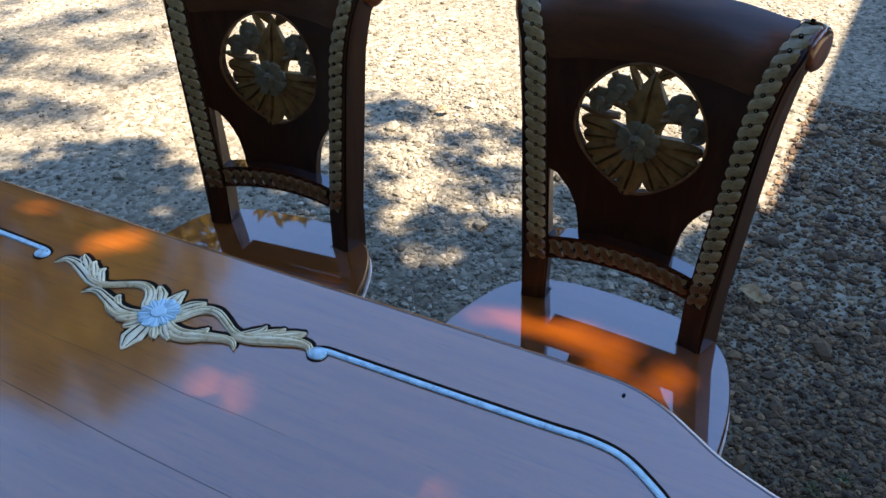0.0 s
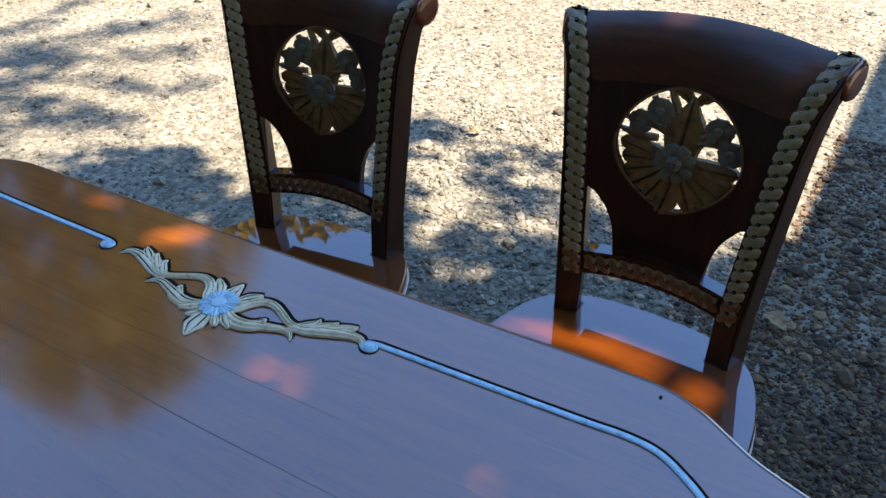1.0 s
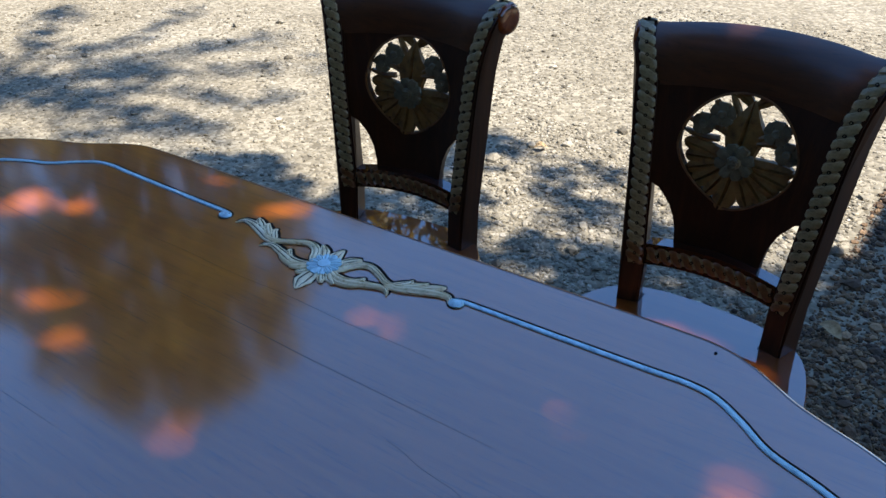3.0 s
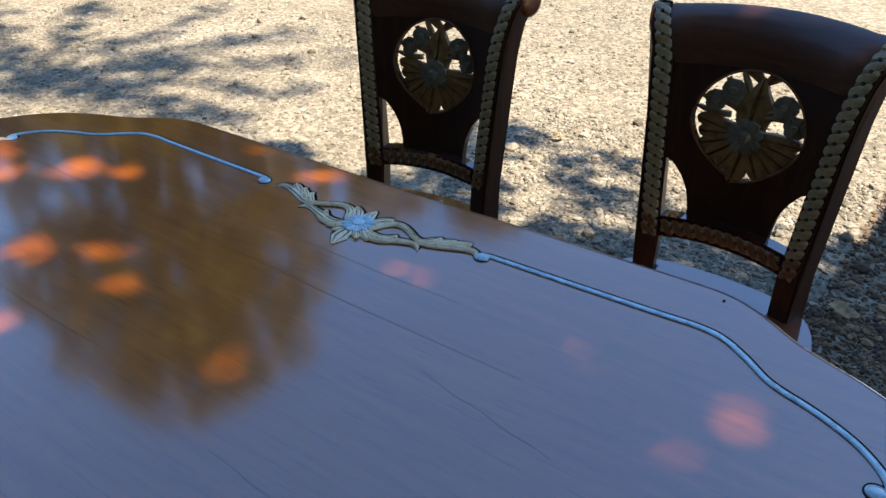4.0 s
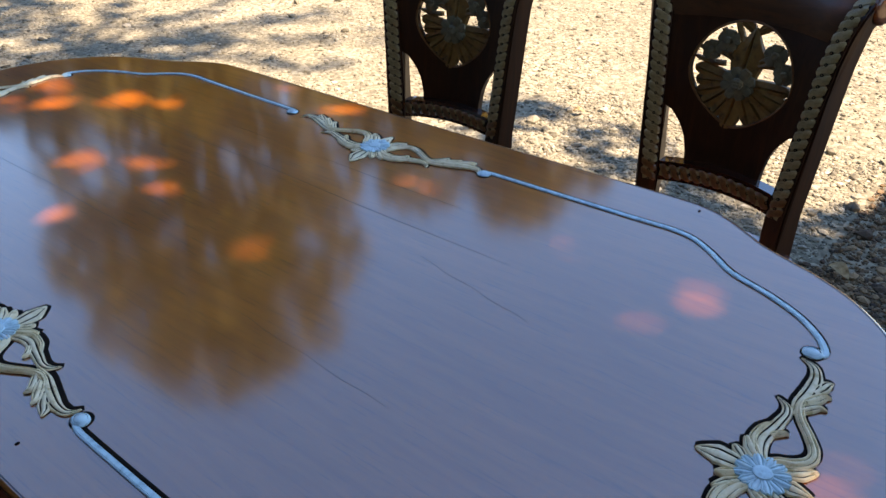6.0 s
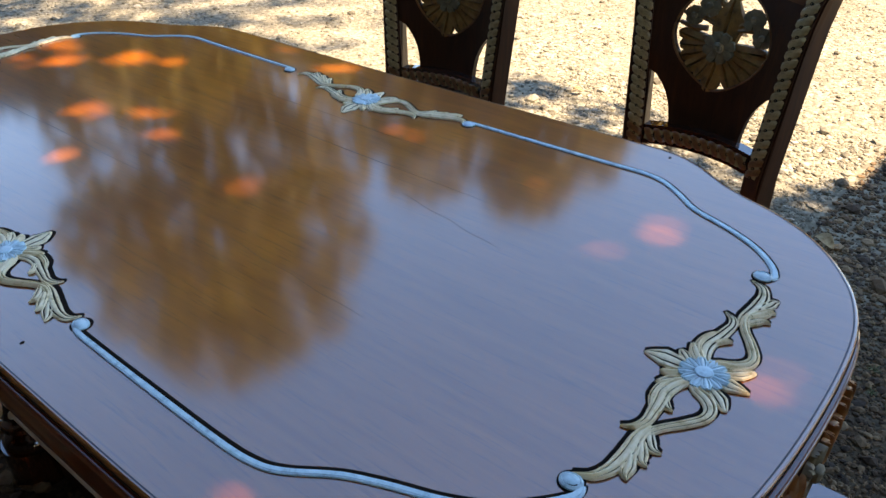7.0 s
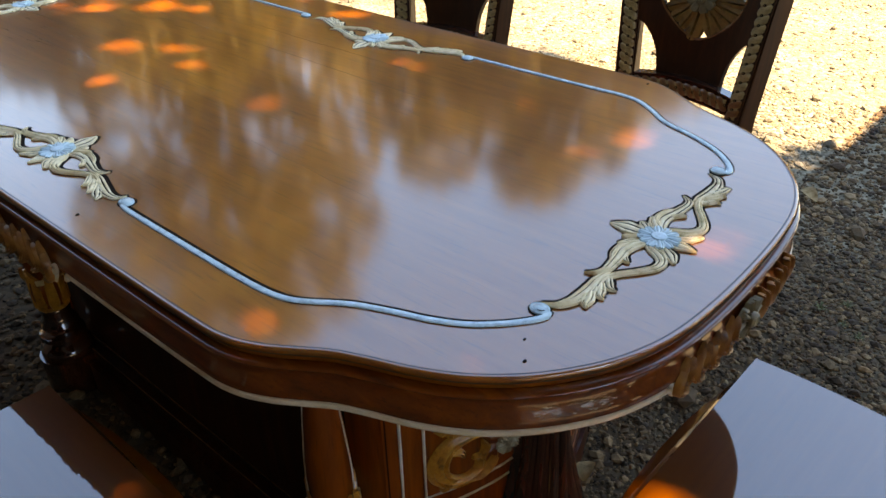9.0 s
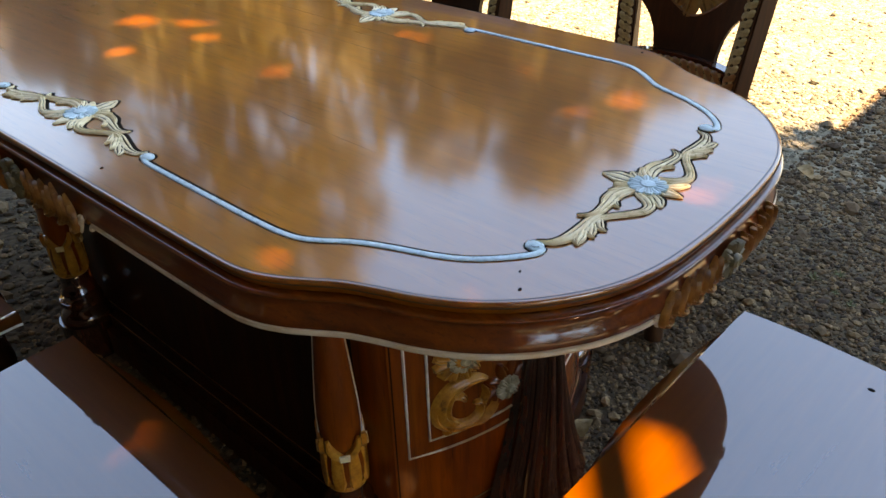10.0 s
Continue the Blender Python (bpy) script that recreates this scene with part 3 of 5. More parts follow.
# hanging carved leaves under the middle of each side
def hanging_carving(m, width, bend, tall=1.0):
    """Drooping leaves, turned outwards from a flower, in front of the moulding and below it."""
    place = lambda u, z=0.0: m @ pose(u, 0.0 + bend * (u / width) ** 2, z, 90, 0, 0) @ Matrix.Diagonal((1, tall, 1, 1))
    bm = bmesh.new()
    cols = [[bm.verts.new(place(width * (k / 8 - 1)) @ Vector((0, v, d))) for v, d in ((0.002, -0.006), (0.001, -0.003), (-0.004, -0.002), (-0.014, -0.003), (-0.014, -0.014), (0.002, -0.014))] for k in range(17)]
    for a, b in zip(cols, cols[1:]):
        for k in range(6):
            bm.faces.new((a[k], a[(k + 1) % 6], b[(k + 1) % 6], b[k]))
    bm.faces.new(cols[0])
    bm.faces.new(cols[-1][::-1])
    c = part("hanging_carving", bm, DULL_GOLD, table, "gold painted carved leaves hanging from the apron")
    c.matrix_basis = ASKEW
    for s_ in (1, -1):
        for k in range(4):
            big = (1.0, 0.86, 1.08, 0.92)[k]
            u = s_ * width * (0.26 + 0.195 * k)
            bm = bmesh.new()
            for a, b, wide, up in ((0.000, 0.000, 1.0, 0.002), (0.012, -0.007, 0.8, 0.005), (-0.010, 0.004, 0.7, 0.006)):
                ribbon(bm, [(s_ * (a - 0.024), b - 0.026 * big), (s_ * (a - 0.008), b - 0.022), (s_ * (a + 0.005), b - 0.008), (s_ * (a + 0.004), b + 0.012), (s_ * (a - 0.006), b + (0.034 * wide) * big)],
                       [0.001, 0.0085 * wide, 0.0105 * wide, 0.0085 * wide, 0.0006], 0.010, place(u), up, 5, True)
            part("leaf", bm, DULL_GOLD, c)
        bm = bmesh.new()
        ribbon(bm, [(0.008 * s_, 0.002), (0.000 * s_, -0.002), (-0.006 * s_, -0.014), (-0.012 * s_, -0.032)], [0.004, 0.0080, 0.0070, 0.0006], 0.006, place(s_ * width * 0.98), 0.002, 4, True)
        part("leaf", bm, BEAD, c, "cream painted end leaf")
    bm = bmesh.new()
    blossom(bm, (0, 0.002), 0.036, 8, 0.011, place(0.0), 0.005)
    part("flower", bm, SLATE, c, "grey blue carved flower")


hanging_carving(pose(0, -0.505, 0.698), 0.215, 0.0)
hanging_carving(pose(0, 0.505, 0.698, 0, 0, 180), 0.215, 0.0)
hanging_carving(pose(1.021, 0, 0.698, 0, 0, 90), 0.178, 0.012, 0.74)
hanging_carving(pose(-1.065, 0, 0.698, 0, 0, -90), 0.198, 0.014)


# pedestal: a long plinth, a bowed drum with carved end panels, a scroll foot at each end
def bowed_outline(x_side, bow, y_half):
    east = [(x_side + bow * (1 - (k / 8) ** 2), y_half * k / 8) for k in range(-8, 9)]
    return east + [(-x, -y) for x, y in east]


PX = 0.05
bm = bmesh.new()
prism(bm, bowed_outline(0.600, 0.075, 0.32), 0.0, 0.075, pose(PX, 0, 0))
prism(bm, bowed_outline(0.596, 0.075, 0.30), 0.075, 0.10, pose(PX, 0, 0))
part("plinth", bm, DRUM_WOOD, table, "stepped plinth, brown darkened for the shade under the top")
bm = bmesh.new()
for z, s, b_, y in ((0.1015, 0.594, 0.075, 0.297), (0.122, 0.600, 0.085, 0.279)):
    tube(bm, [(x + PX, yy, z) for x, yy in bowed_outline(s, b_, y)], 0.0014, 6, True)
part("plinth_line", bm, BRAID_BROWN, table, "thin brown painted lines on the plinth")
bm = bmesh.new()
prism(bm, bowed_outline(0.596, 0.085, 0.275), 0.10, 0.735, pose(PX, 0, 0))
part("drum", bm, DRUM_WOOD, table, "bowed pedestal body, brown darkened for the shade under the top")


# added strips in the lighter wood stand for the lit ends of the sides
for sx in (1, -1):
    for sy in (1, -1):
        bm = bmesh.new()
        prism(bm, [(0.52, 0.2752), (0.60, 0.2752), (0.599, 0.2785), (0.585, 0.282), (0.52, 0.282)], 0.101, 0.734, pose(PX, 0, 0) @ Matrix.Diagonal((sx, sy, 1, 1)))
        bmesh.ops.recalc_face_normals(bm, faces=bm.faces)
        part("lit_side_strip", bm, BASE_WOOD, table, "lighter brown strip added for the lit end of the side")


def end_x(y, off=0.0):
    return PX + 0.596 + 0.085 * (1 - (y / 0.275) ** 2) + off


def end_panel(side):
    s = 1 if side > 0 else -1
    mx = lambda x: x if s > 0 else 2 * PX - x
    bm = bmesh.new()
    for y0, y1, z0, z1 in ((0.255, -0.255, 0.276, 0.70), (0.222, -0.222, 0.306, 0.68)):
        loop = [(y0 + (y1 - y0) * k / 10, z0) for k in range(11)] + [(y1, z0 + (z1 - z0) * k / 4) for k in range(1, 5)]
        loop += [(y1 + (y0 - y1) * k / 10, z1) for k in range(1, 11)] + [(y0, z1 + (z0 - z1) * k / 4) for k in range(1, 4)]
        tube(bm, [(mx(end_x(y, 0.003)), y, z) for y, z in loop], 0.0027, 6, True)
    board = bmesh.new()
    cols = []
    for k in range(21):
        y = -0.272 + 0.0272 * k
        cols.append([board.verts.new((mx(end_x(y, 0.0005 + o)), y, z)) for z, o in ((0.105, 0.0), (0.105, 0.002), (0.735, 0.002), (0.735, 0.0))])
    for a, c in zip(cols, cols[1:]):
        for k in range(3):
            board.faces.new((a[k], a[k + 1], c[k + 1], c[k]))
    part("end_panel", board, BASE_WOOD, table, "bowed glossy brown end panel")
    p = part("panel_line", bm, WHITE_LINE, table, "cream painted lines framing the end panel")
    def on_panel(name, mesh, mat, owner, h, label=""):
        """Lays a flat carving (y, z, height) on one half of the bowed panel."""
        for v in mesh.verts:
            y, z, up = v.co.x + 0.016, v.co.y, v.co.z
            v.co = (mx(end_x(y, 0.003 + up)), -h * y, z)
        bmesh.ops.recalc_face_normals(mesh, faces=mesh.faces)
        return part(name, mesh, mat, owner, label)

    for h in (1, -1):
        bm = bmesh.new()
        for pts, w in (([(-.138, .404), (-.165, .415), (-.198, .408), (-.217, .382), (-.218, .348), (-.199, .325), (-.172, .321), (-.152, .335), (-.150, .355), (-.163, .361)], [.004, .012, .016, .0165, .016, .014, .011, .009, .008, .004]),
                       ([(-.202, .392), (-.186, .386), (-.180, .372)], [.006, .008, .002]),
                       ([(-.196, .334), (-.209, .322), (-.216, .312)], [.006, .008, .002]),
                       ([(-.178, .320), (-.150, .315), (-.128, .330), (-.118, .350)], [.004, .009, .008, .002]),
                       ([(-.150, .352), (-.140, .372), (-.146, .392)], [.004, .007, .001]),
                       ([(-.196, .500), (-.206, .560), (-.190, .630)], [.010, .018, .004]),
                       ([(-.170, .500), (-.150, .560), (-.165, .640)], [.010, .018, .004])):
            ribbon(bm, pts, w, 0.011, Matrix(), 0.0, 5)
        blossom(bm, (-0.186, 0.468), 0.044, 12, 0.010, Matrix(), 0.0, 0.2)
        c = on_panel("panel_carving", bm, GOLD, table, h, "gold painted carved scroll leaves")
        bm = bmesh.new()
        for a, q in ((0.5, 0.052), (1.0, 0.060), (1.6, 0.055), (2.3, 0.050), (3.0, 0.042), (3.9, 0.036), (5.6, 0.038), (6.2, 0.046)):
            ribbon(bm, [(-.100 + f * q * math.cos(a + 0.25 * f), .366 + f * q * math.sin(a + 0.25 * f)) for f in (0.3, 0.6, 0.85, 1.0)], [.006, .011, .009, .001], 0.009, Matrix(), 0.0, 4)
        on_panel("carved_leaf", bm, BASE_WOOD, c, h, "dark brown carved leaves round the smaller flower")
        for at, q in (((-0.186, 0.468), 0.025), ((-0.100, 0.366), 0.024)):
            fl = bmesh.new()
            blossom(fl, at, q, 8, 0.008, Matrix(), 0.007)
            on_panel("flower", fl, PALE, c, h, "pale grey carved flower")


end_panel(1)
end_panel(-1)


def scroll_foot(s):
    prof = spline([(0.00, 0.60), (0.030, 0.595), (0.038, 0.567), (0.026, 0.538), (0.016, 0.516), (0.020, 0.494), (0.030, 0.464), (0.038, 0.424), (0.043, 0.380), (0.046, 0.33), (0.049, 0.27), (0.053, 0.18), (0.058, 0.09), (0.066, 0.0)], 5)
    width = lambda z: float(np.interp(z, [0.0, 0.06, 0.13, 0.20, 0.26, 0.32, 0.40, 0.46, 0.50, 0.53, 0.60], [0.165, 0.144, 0.118, 0.094, 0.076, 0.062, 0.050, 0.036, 0.026, 0.026, 0.030]))
    bm = bmesh.new()
    x0 = end_x(0, 0)
    fit_x = lambda d: x0 + d if s > 0 else 2 * PX - x0 - d
    section = ((-1.0, -0.05), (-0.96, 0.26), (-0.86, 0.52), (-0.74, 0.66), (-0.64, 0.70), (-0.57, 0.62), (-0.50, 0.74), (-0.40, 0.90), (-0.28, 0.95), (-0.20, 0.86), (-0.12, 0.96), (0, 1.02))
    section = section + tuple((-y, q) for y, q in section[-2::-1])
    rows = []
    for d, z in prof:
        rows.append([bm.verts.new((fit_x(d * q), y * width(z), z)) for y, q in section])
    for a, b in zip(rows, rows[1:]):
        for k in range(len(section) - 1):
            bm.faces.new((a[k], a[k + 1], b[k + 1], b[k]))
    bm.faces.new(rows[0])
    bm.faces.new(rows[-1])
    foot = part("scroll_foot", bm, FOOT_WOOD, table, "glossy dark scroll foot")
    for y, q in ((-0.86, 0.42), (-0.55, 0.72), (-0.2, 0.93), (0.2, 0.93), (0.55, 0.72), (0.86, 0.42)):
        bm = bmesh.new()
        tube(bm, [(fit_x(d * q), y * width(z), z) for d, z in prof if z < 0.56], lambda f: 0.005 + 0.007 * f, 10)
        part("flute_ridge", bm, FOOT_WOOD, foot)


scroll_foot(1)
scroll_foot(-1)


def baluster(x, y):
    m = pose(x, y, 0)
    bm = bmesh.new()
    lathe(bm, [(0.024, 0.735), (0.022, 0.72), (0.0200, 0.69), (0.0195, 0.655), (0.0208, 0.60), (0.0248, 0.545), (0.0305, 0.48), (0.0352, 0.42), (0.0366, 0.385), (0.0358, 0.350), (0.033, 0.328), (0.030, 0.315)], m, 32)
    up = m @ Matrix.Translation((0, 0, 0.280)) @ Matrix.Diagonal((0.96, 0.96, 1.08, 1)) @ Matrix.Translation((0, 0, -0.232))
    vase = part("baluster", bm, BASE_WOOD, table, "turned brown baluster")
    bm = bmesh.new()
    lathe(bm, [(0.031, 0.29), (0.034, 0.272), (0.039, 0.255), (0.0415, 0.235), (0.0405, 0.215), (0.035, 0.195), (0.028, 0.188)], up, 32)
    part("cup_core", bm, BASE_WOOD, vase)
    bm = bmesh.new()
    for k in range(8):
        a = 2 * math.pi * (k + 0.5) / 8 - 0.61
        mm = up @ pose(0, 0, 0.232, 0, 0, math.degrees(a)) @ pose(0.037, 0, 0, 90, 0, 90)
        ribbon(bm, [(0, -0.038), (0, -0.02), (0, 0.004), (0.0, 0.034)], [0.008, 0.0138, 0.0140, 0.009], 0.0065, mm, -0.001, 5, False)
    for k in range(4):
        a = 2 * math.pi * k / 4 - 0.61
        mm = up @ pose(0, 0, 0.272, 0, 0, math.degrees(a)) @ pose(0.034, 0, 0, 90, 0, 90)
        for h in (1, -1):
            ribbon(bm, [(h * 0.003, -0.008), (h * 0.014, -0.002), (h * 0.024, 0.012), (h * 0.027, 0.030)], [0.006, 0.008, 0.0075, 0.003], 0.011, mm, -0.002, 4, False)
    tube(bm, [up @ Vector((0.033 * math.cos(2 * math.pi * k / 24), 0.033 * math.sin(2 * math.pi * k / 24), 0.192)) for k in range(24)], 0.006, 8, True)
    part("cup", bm, GOLD, vase, "gold painted carved leaf cup")
    for a in (-35, 55, 145, 235):
        bm = bmesh.new()
        mm = m @ pose(0, 0, 0.318, 0, 0, a) @ pose(0.0395, 0, 0, 90, 0, 90)
        prism(bm, [(-0.008, -0.006), (0.008, -0.006), (0.009, 0.006), (-0.009, 0.006)], 0.0, 0.004, mm)
        part("medallion", bm, CREAM, vase, "small cream square between the leaves")
    bm = bmesh.new()
    lathe(bm, [(0.028, 0.235), (0.034, 0.222), (0.032, 0.206), (0.040, 0.192), (0.044, 0.183), (0.040, 0.176), (0.032, 0.170), (0.036, 0.164), (0.050, 0.160), (0.052, 0.150), (0.046, 0.144), (0.040, 0.138),
               (0.048, 0.130), (0.058, 0.122), (0.060, 0.110), (0.060, 0.10), (0.066, 0.10), (0.066, 0.0)], m, 32)
    part("turned_foot", bm, FOOT_WOOD, vase, "turned dark foot with rings")
    bm = bmesh.new()
    for a in (-122, 30, 140):
        tube(bm, [m @ Vector((q * math.cos(radians(a)), q * math.sin(radians(a)), z)) for q, z in ((0.0204, 0.70), (0.0199, 0.655), (0.0212, 0.60), (0.0252, 0.545), (0.0309, 0.48), (0.0356, 0.42), (0.0370, 0.385), (0.0362, 0.350))], 0.0013, 5)
    part("line", bm, WHITE_LINE, vase, "thin cream painted line")


for x, y in ((0.576, -0.327), (-0.414, -0.333), (0.576, 0.327), (-0.414, 0.333)):
    baluster(x, y)


# ---------------------------------------------------------------- dining chair
def back_y(z):
    """The front of the chair's back, leaning away from the seat."""
    return 0.010 + 0.115 * (z - 0.555) + 1.2 * max(0.0, z - 0.83) ** 2


def post_x(z):
    return 0.1535 + 0.082 * max(0.0, z - 0.53) + 0.7 * max(0.0, z - 0.84) ** 2


def bow(x):
    return 0.036 * (1 - min(1.0, (x / 0.178) ** 2))


POST_TURN = 16.0                                     # degrees by which each post is turned with the bowed back


def post_point(s, u, d, y, z):
    """A point of a post's section: u outwards and d backwards of its front's middle."""
    c, e = math.cos(radians(POST_TURN)), math.sin(radians(POST_TURN))
    return (s * (post_x(z) + u * c + d * e), y - u * e + d * c, z)


ROLL = [(0.000, 0.931), (0.007, 0.958), (0.020, 0.984), (0.038, 1.002), (0.058, 1.008), (0.075, 1.000), (0.085, 0.984), (0.084, 0.966), (0.077, 0.953), (0.069, 0.944), (0.059, 0.930)]


def build_chair(m, label):
    chair = thing("dining_chair", m, label, "chair", "chairs round the table")
    # seat: flat front corners, rounded back
    half = [(0.0, -0.425), (0.09, -0.421), (0.17, -0.410), (0.235, -0.399), (0.274, -0.397), (0.2755, -0.392), (0.275, -0.30), (0.27, -0.20), (0.262, -0.12),
            (0.245, -0.05), (0.222, 0.005), (0.185, 0.045), (0.12, 0.072), (0.06, 0.080), (0.0, 0.082)]
    line = spline(half, 3)
    outline = [(p[0], p[1]) for p in line] + [(-p[0], p[1]) for p in line[-2:0:-1]]
    drop = lambda x, y: 0.012 * (max(0.0, -0.255 - y) / 0.16) ** 2 * (1 - 0.8 * (abs(x) / 0.276) ** 4)
    bm = bmesh.new()
    cy = -0.17
    rows = []
    for s, z in ((0.93, 0.398), (0.985, 0.402), (1.0, 0.412), (1.0, 0.430), (0.996, 0.437), (0.989, 0.440)):
        rows.append([bm.verts.new((x * s, cy + (y - cy) * s, z - drop(x * s, cy + (y - cy) * s))) for x, y in outline])
    n = len(outline)
    for a, b in zip(rows, rows[1:]):
        for k in range(n):
            bm.faces.new((a[k], a[(k + 1) % n], b[(k + 1) % n], b[k]))
    for row in (rows[0], rows[-1]):
        for i in range(n // 2):
            bm.faces.new([row[j % n] for j in dict.fromkeys((i, i + 1, n - i - 1, (n - i) % n))])
    seat = part("seat", bm, SEAT_WOOD, chair, "glossy orange brown flat wooden seat")
    bm = bmesh.new()
    tube(bm, [(x * 1.001, cy + (y - cy) * 1.001, 0.409 - drop(x, y)) for x, y in outline], 0.0028, 6, True)
    part("edge_line", bm, WHITE_LINE, seat, "thin cream painted line round the edge")
    # seat frame under the board
    bm = bmesh.new()
    prism(bm, [(x * 0.88, cy + (y - cy) * 0.88) for x, y in outline], 0.335, 0.388)
    part("seat_frame", bm, CHAIR_WOOD, chair)
    # posts, with the roll at the top
    for s in (1, -1):
        bm = bmesh.new()
        front = [(back_y(z), z) for z in (0.40, 0.46, 0.53, 0.60, 0.67, 0.74, 0.81, 0.87, 0.91)]
        top = [(back_y(0.931) + d, z) for d, z in ROLL]
        back = [(back_y(z) + 0.060 + 0.008 * (0.91 - z), z) for z in (0.90, 0.86, 0.81, 0.74, 0.67, 0.60, 0.53, 0.46, 0.40)]
        prof = front + top + back
        hw = 0.0235
        lo = [bm.verts.new(post_point(s, -hw, y - back_y(min(z, 0.931)), back_y(min(z, 0.931)), z)) for y, z in prof]
        hi = [bm.verts.new(post_point(s, hw, y - back_y(min(z, 0.931)), back_y(min(z, 0.931)), z)) for y, z in prof]
        k2 = len(prof)
        for k in range(k2):
            bm.faces.new((lo[k], lo[(k + 1) % k2], hi[(k + 1) % k2], hi[k]))
        f1, f2 = bm.faces.new(lo[::-1]), bm.faces.new(hi)
        bmesh.ops.recalc_face_normals(bm, faces=bm.faces)
        edges = [e for e in bm.edges if (e.link_faces[0] in (f1, f2)) != (e.link_faces[1] in (f1, f2))]
        bmesh.ops.bevel(bm, geom=edges, offset=0.004, segments=2, affect="EDGES")
        post = part("back_post", bm, CHAIR_WOOD, chair)
        bm = bmesh.new()
        mm = Matrix.Translation(post_point(s, hw - 0.004, 0.055, back_y(0.931), 0.976)) @ pose(0, 0, 0, 0, 0, -s * POST_TURN) @ pose(0, 0, 0, 0, 90 * s, 0)
        lathe(bm, [(0.033, -0.004), (0.034, 0.004), (0.031, 0.008), (0.024, 0.010), (0.010, 0.010)], mm, 24)
        part("scroll_end", bm, EDGE_WOOD, post, "round brown end of the rolled top")
        # back leg, raked backwards
        bm = bmesh.new()
        rows = []
        for z, y, w in ((0.44, 0.018, 0.022), (0.30, 0.02, 0.021), (0.15, 0.035, 0.019), (0.0, 0.075, 0.017)):
            rows.append([bm.verts.new((s * 0.153 + a * w, y + b * w, z)) for a, b in ((-1, -1), (1, -1), (1, 1), (-1, 1))])
        for a, b in zip(rows, rows[1:]):
            for k in range(4):
                bm.faces.new((a[k], a[(k + 1) % 4], b[(k + 1) % 4], b[k]))
        bm.faces.new(rows[0])
        bm.faces.new(rows[-1])
        part("leg", bm, CHAIR_WOOD, chair)
        # front leg, swelling at the knee
        bm = bmesh.new()
        pts = [(s * 0.222, -0.335, 0.40), (s * 0.238, -0.345, 0.33), (s * 0.234, -0.340, 0.22), (s * 0.224, -0.330, 0.10), (s * 0.234, -0.342, 0.0)]
        wid = [0.030, 0.034, 0.026, 0.021, 0.026]
        tube(bm, spline(pts, 4), lambda f: float(np.interp(f, [0, .25, .5, .75, 1], wid)), 10)
        part("leg", bm, CHAIR_WOOD, chair)
    # crest: the rolled top board between the posts
    bm = bmesh.new()
    prof = [(back_y(0.905) + 0.008, 0.905)] + [(back_y(0.931) + d, z) for d, z in ROLL] + [(back_y(0.905) + 0.024, 0.905)]
    cols = []
    for k in range(17):
        f = -1 + k / 8
        cols.append([bm.verts.new((f * (post_x(z) - 0.006), y + 0.004 + bow(f * 0.2), z + 0.010 * (1 - f * f) * max(0.0, (z - 0.8) / 0.2))) for y, z in prof])
    for a, b in zip(cols, cols[1:]):
        for k in range(len(a)):
            bm.faces.new((a[k], a[(k + 1) % len(a)], b[(k + 1) % len(a)], b[k]))
    bm.faces.new(cols[0])
    bm.faces.new(cols[-1][::-1])
    part("crest_roll", bm, CREST_WOOD, chair, "glossy rolled top of the back, brown lightened for sun dapples")
    # splat with its pierced opening
    ez = 0.796
    right = [(0.088, 0.560), (0.090, 0.600), (0.097, 0.635), (0.112, 0.668), (0.135, 0.698), (0.160, 0.712), (0.172, 0.76), (0.193, 0.928), (0.1, 0.934)]
    outer = right + [(-x, z) for x, z in right[::-1]]

    def reach(a):
        d = Vector((math.cos(a), math.sin(a)))
        best = 0.1
        for i in range(len(outer)):
            p = Vector((outer[i][0], outer[i][1] - ez))
            q = Vector((outer[(i + 1) % len(outer)][0], outer[(i + 1) % len(outer)][1] - ez))
            e = q - p
            den = d.x * e.y - d.y * e.x
            if abs(den) < 1e-9:
                continue
            t = (p.x * e.y - p.y * e.x) / den
            u = (p.x * d.y - p.y * d.x) / den
            if t > 0 and -1e-6 <= u <= 1 + 1e-6:
                best = t
        return best

    def oval(a):
        c, s_ = math.cos(a), math.sin(a)
        e = 1.78 + 0.25 * s_
        r = 1.0 / ((abs(c) ** e / 0.115 ** e + abs(s_) ** e / 0.114 ** e) ** (1 / e))
        return r * (1.0 + 0.07 * s_ * (1 - abs(s_)) )

    N = 96
    bm = bmesh.new()
    grid = []
    for side, off in ((0, 0.0), (1, 0.020)):
        for q in (range(5) if side == 0 else range(4, -1, -1)):
            ring = []
            for k in range(N):
                a = 2 * math.pi * (k + 0.5) / N
                r = oval(a) + (reach(a) - oval(a)) * q / 4
                x, z = r * math.cos(a), ez + r * math.sin(a)
                ring.append(bm.verts.new((x, back_y(z) + bow(x) + 0.010 + off, z)))
            grid.append(ring)
    grid.append(grid[0])
    for a, b in zip(grid, grid[1:]):
        for k in range(N):
            bm.faces.new((a[k], a[(k + 1) % N], b[(k + 1) % N], b[k]))
    splat = part("splat", bm, CHAIR_WOOD, chair)
    bm = bmesh.new()
    tube(bm, [(r * math.cos(a), back_y(ez + r * math.sin(a)) + bow(r * math.cos(a)) + 0.011, ez + r * math.sin(a)) for a, r in ((2 * math.pi * k / 64, oval(2 * math.pi * k / 64)) for k in range(64))], 0.0028, 6, True)
    part("oval_rim", bm, BRAID_BROWN, splat, "thin dull brown rim")
    # pierced carving
    lean = math.degrees(math.atan(0.13))
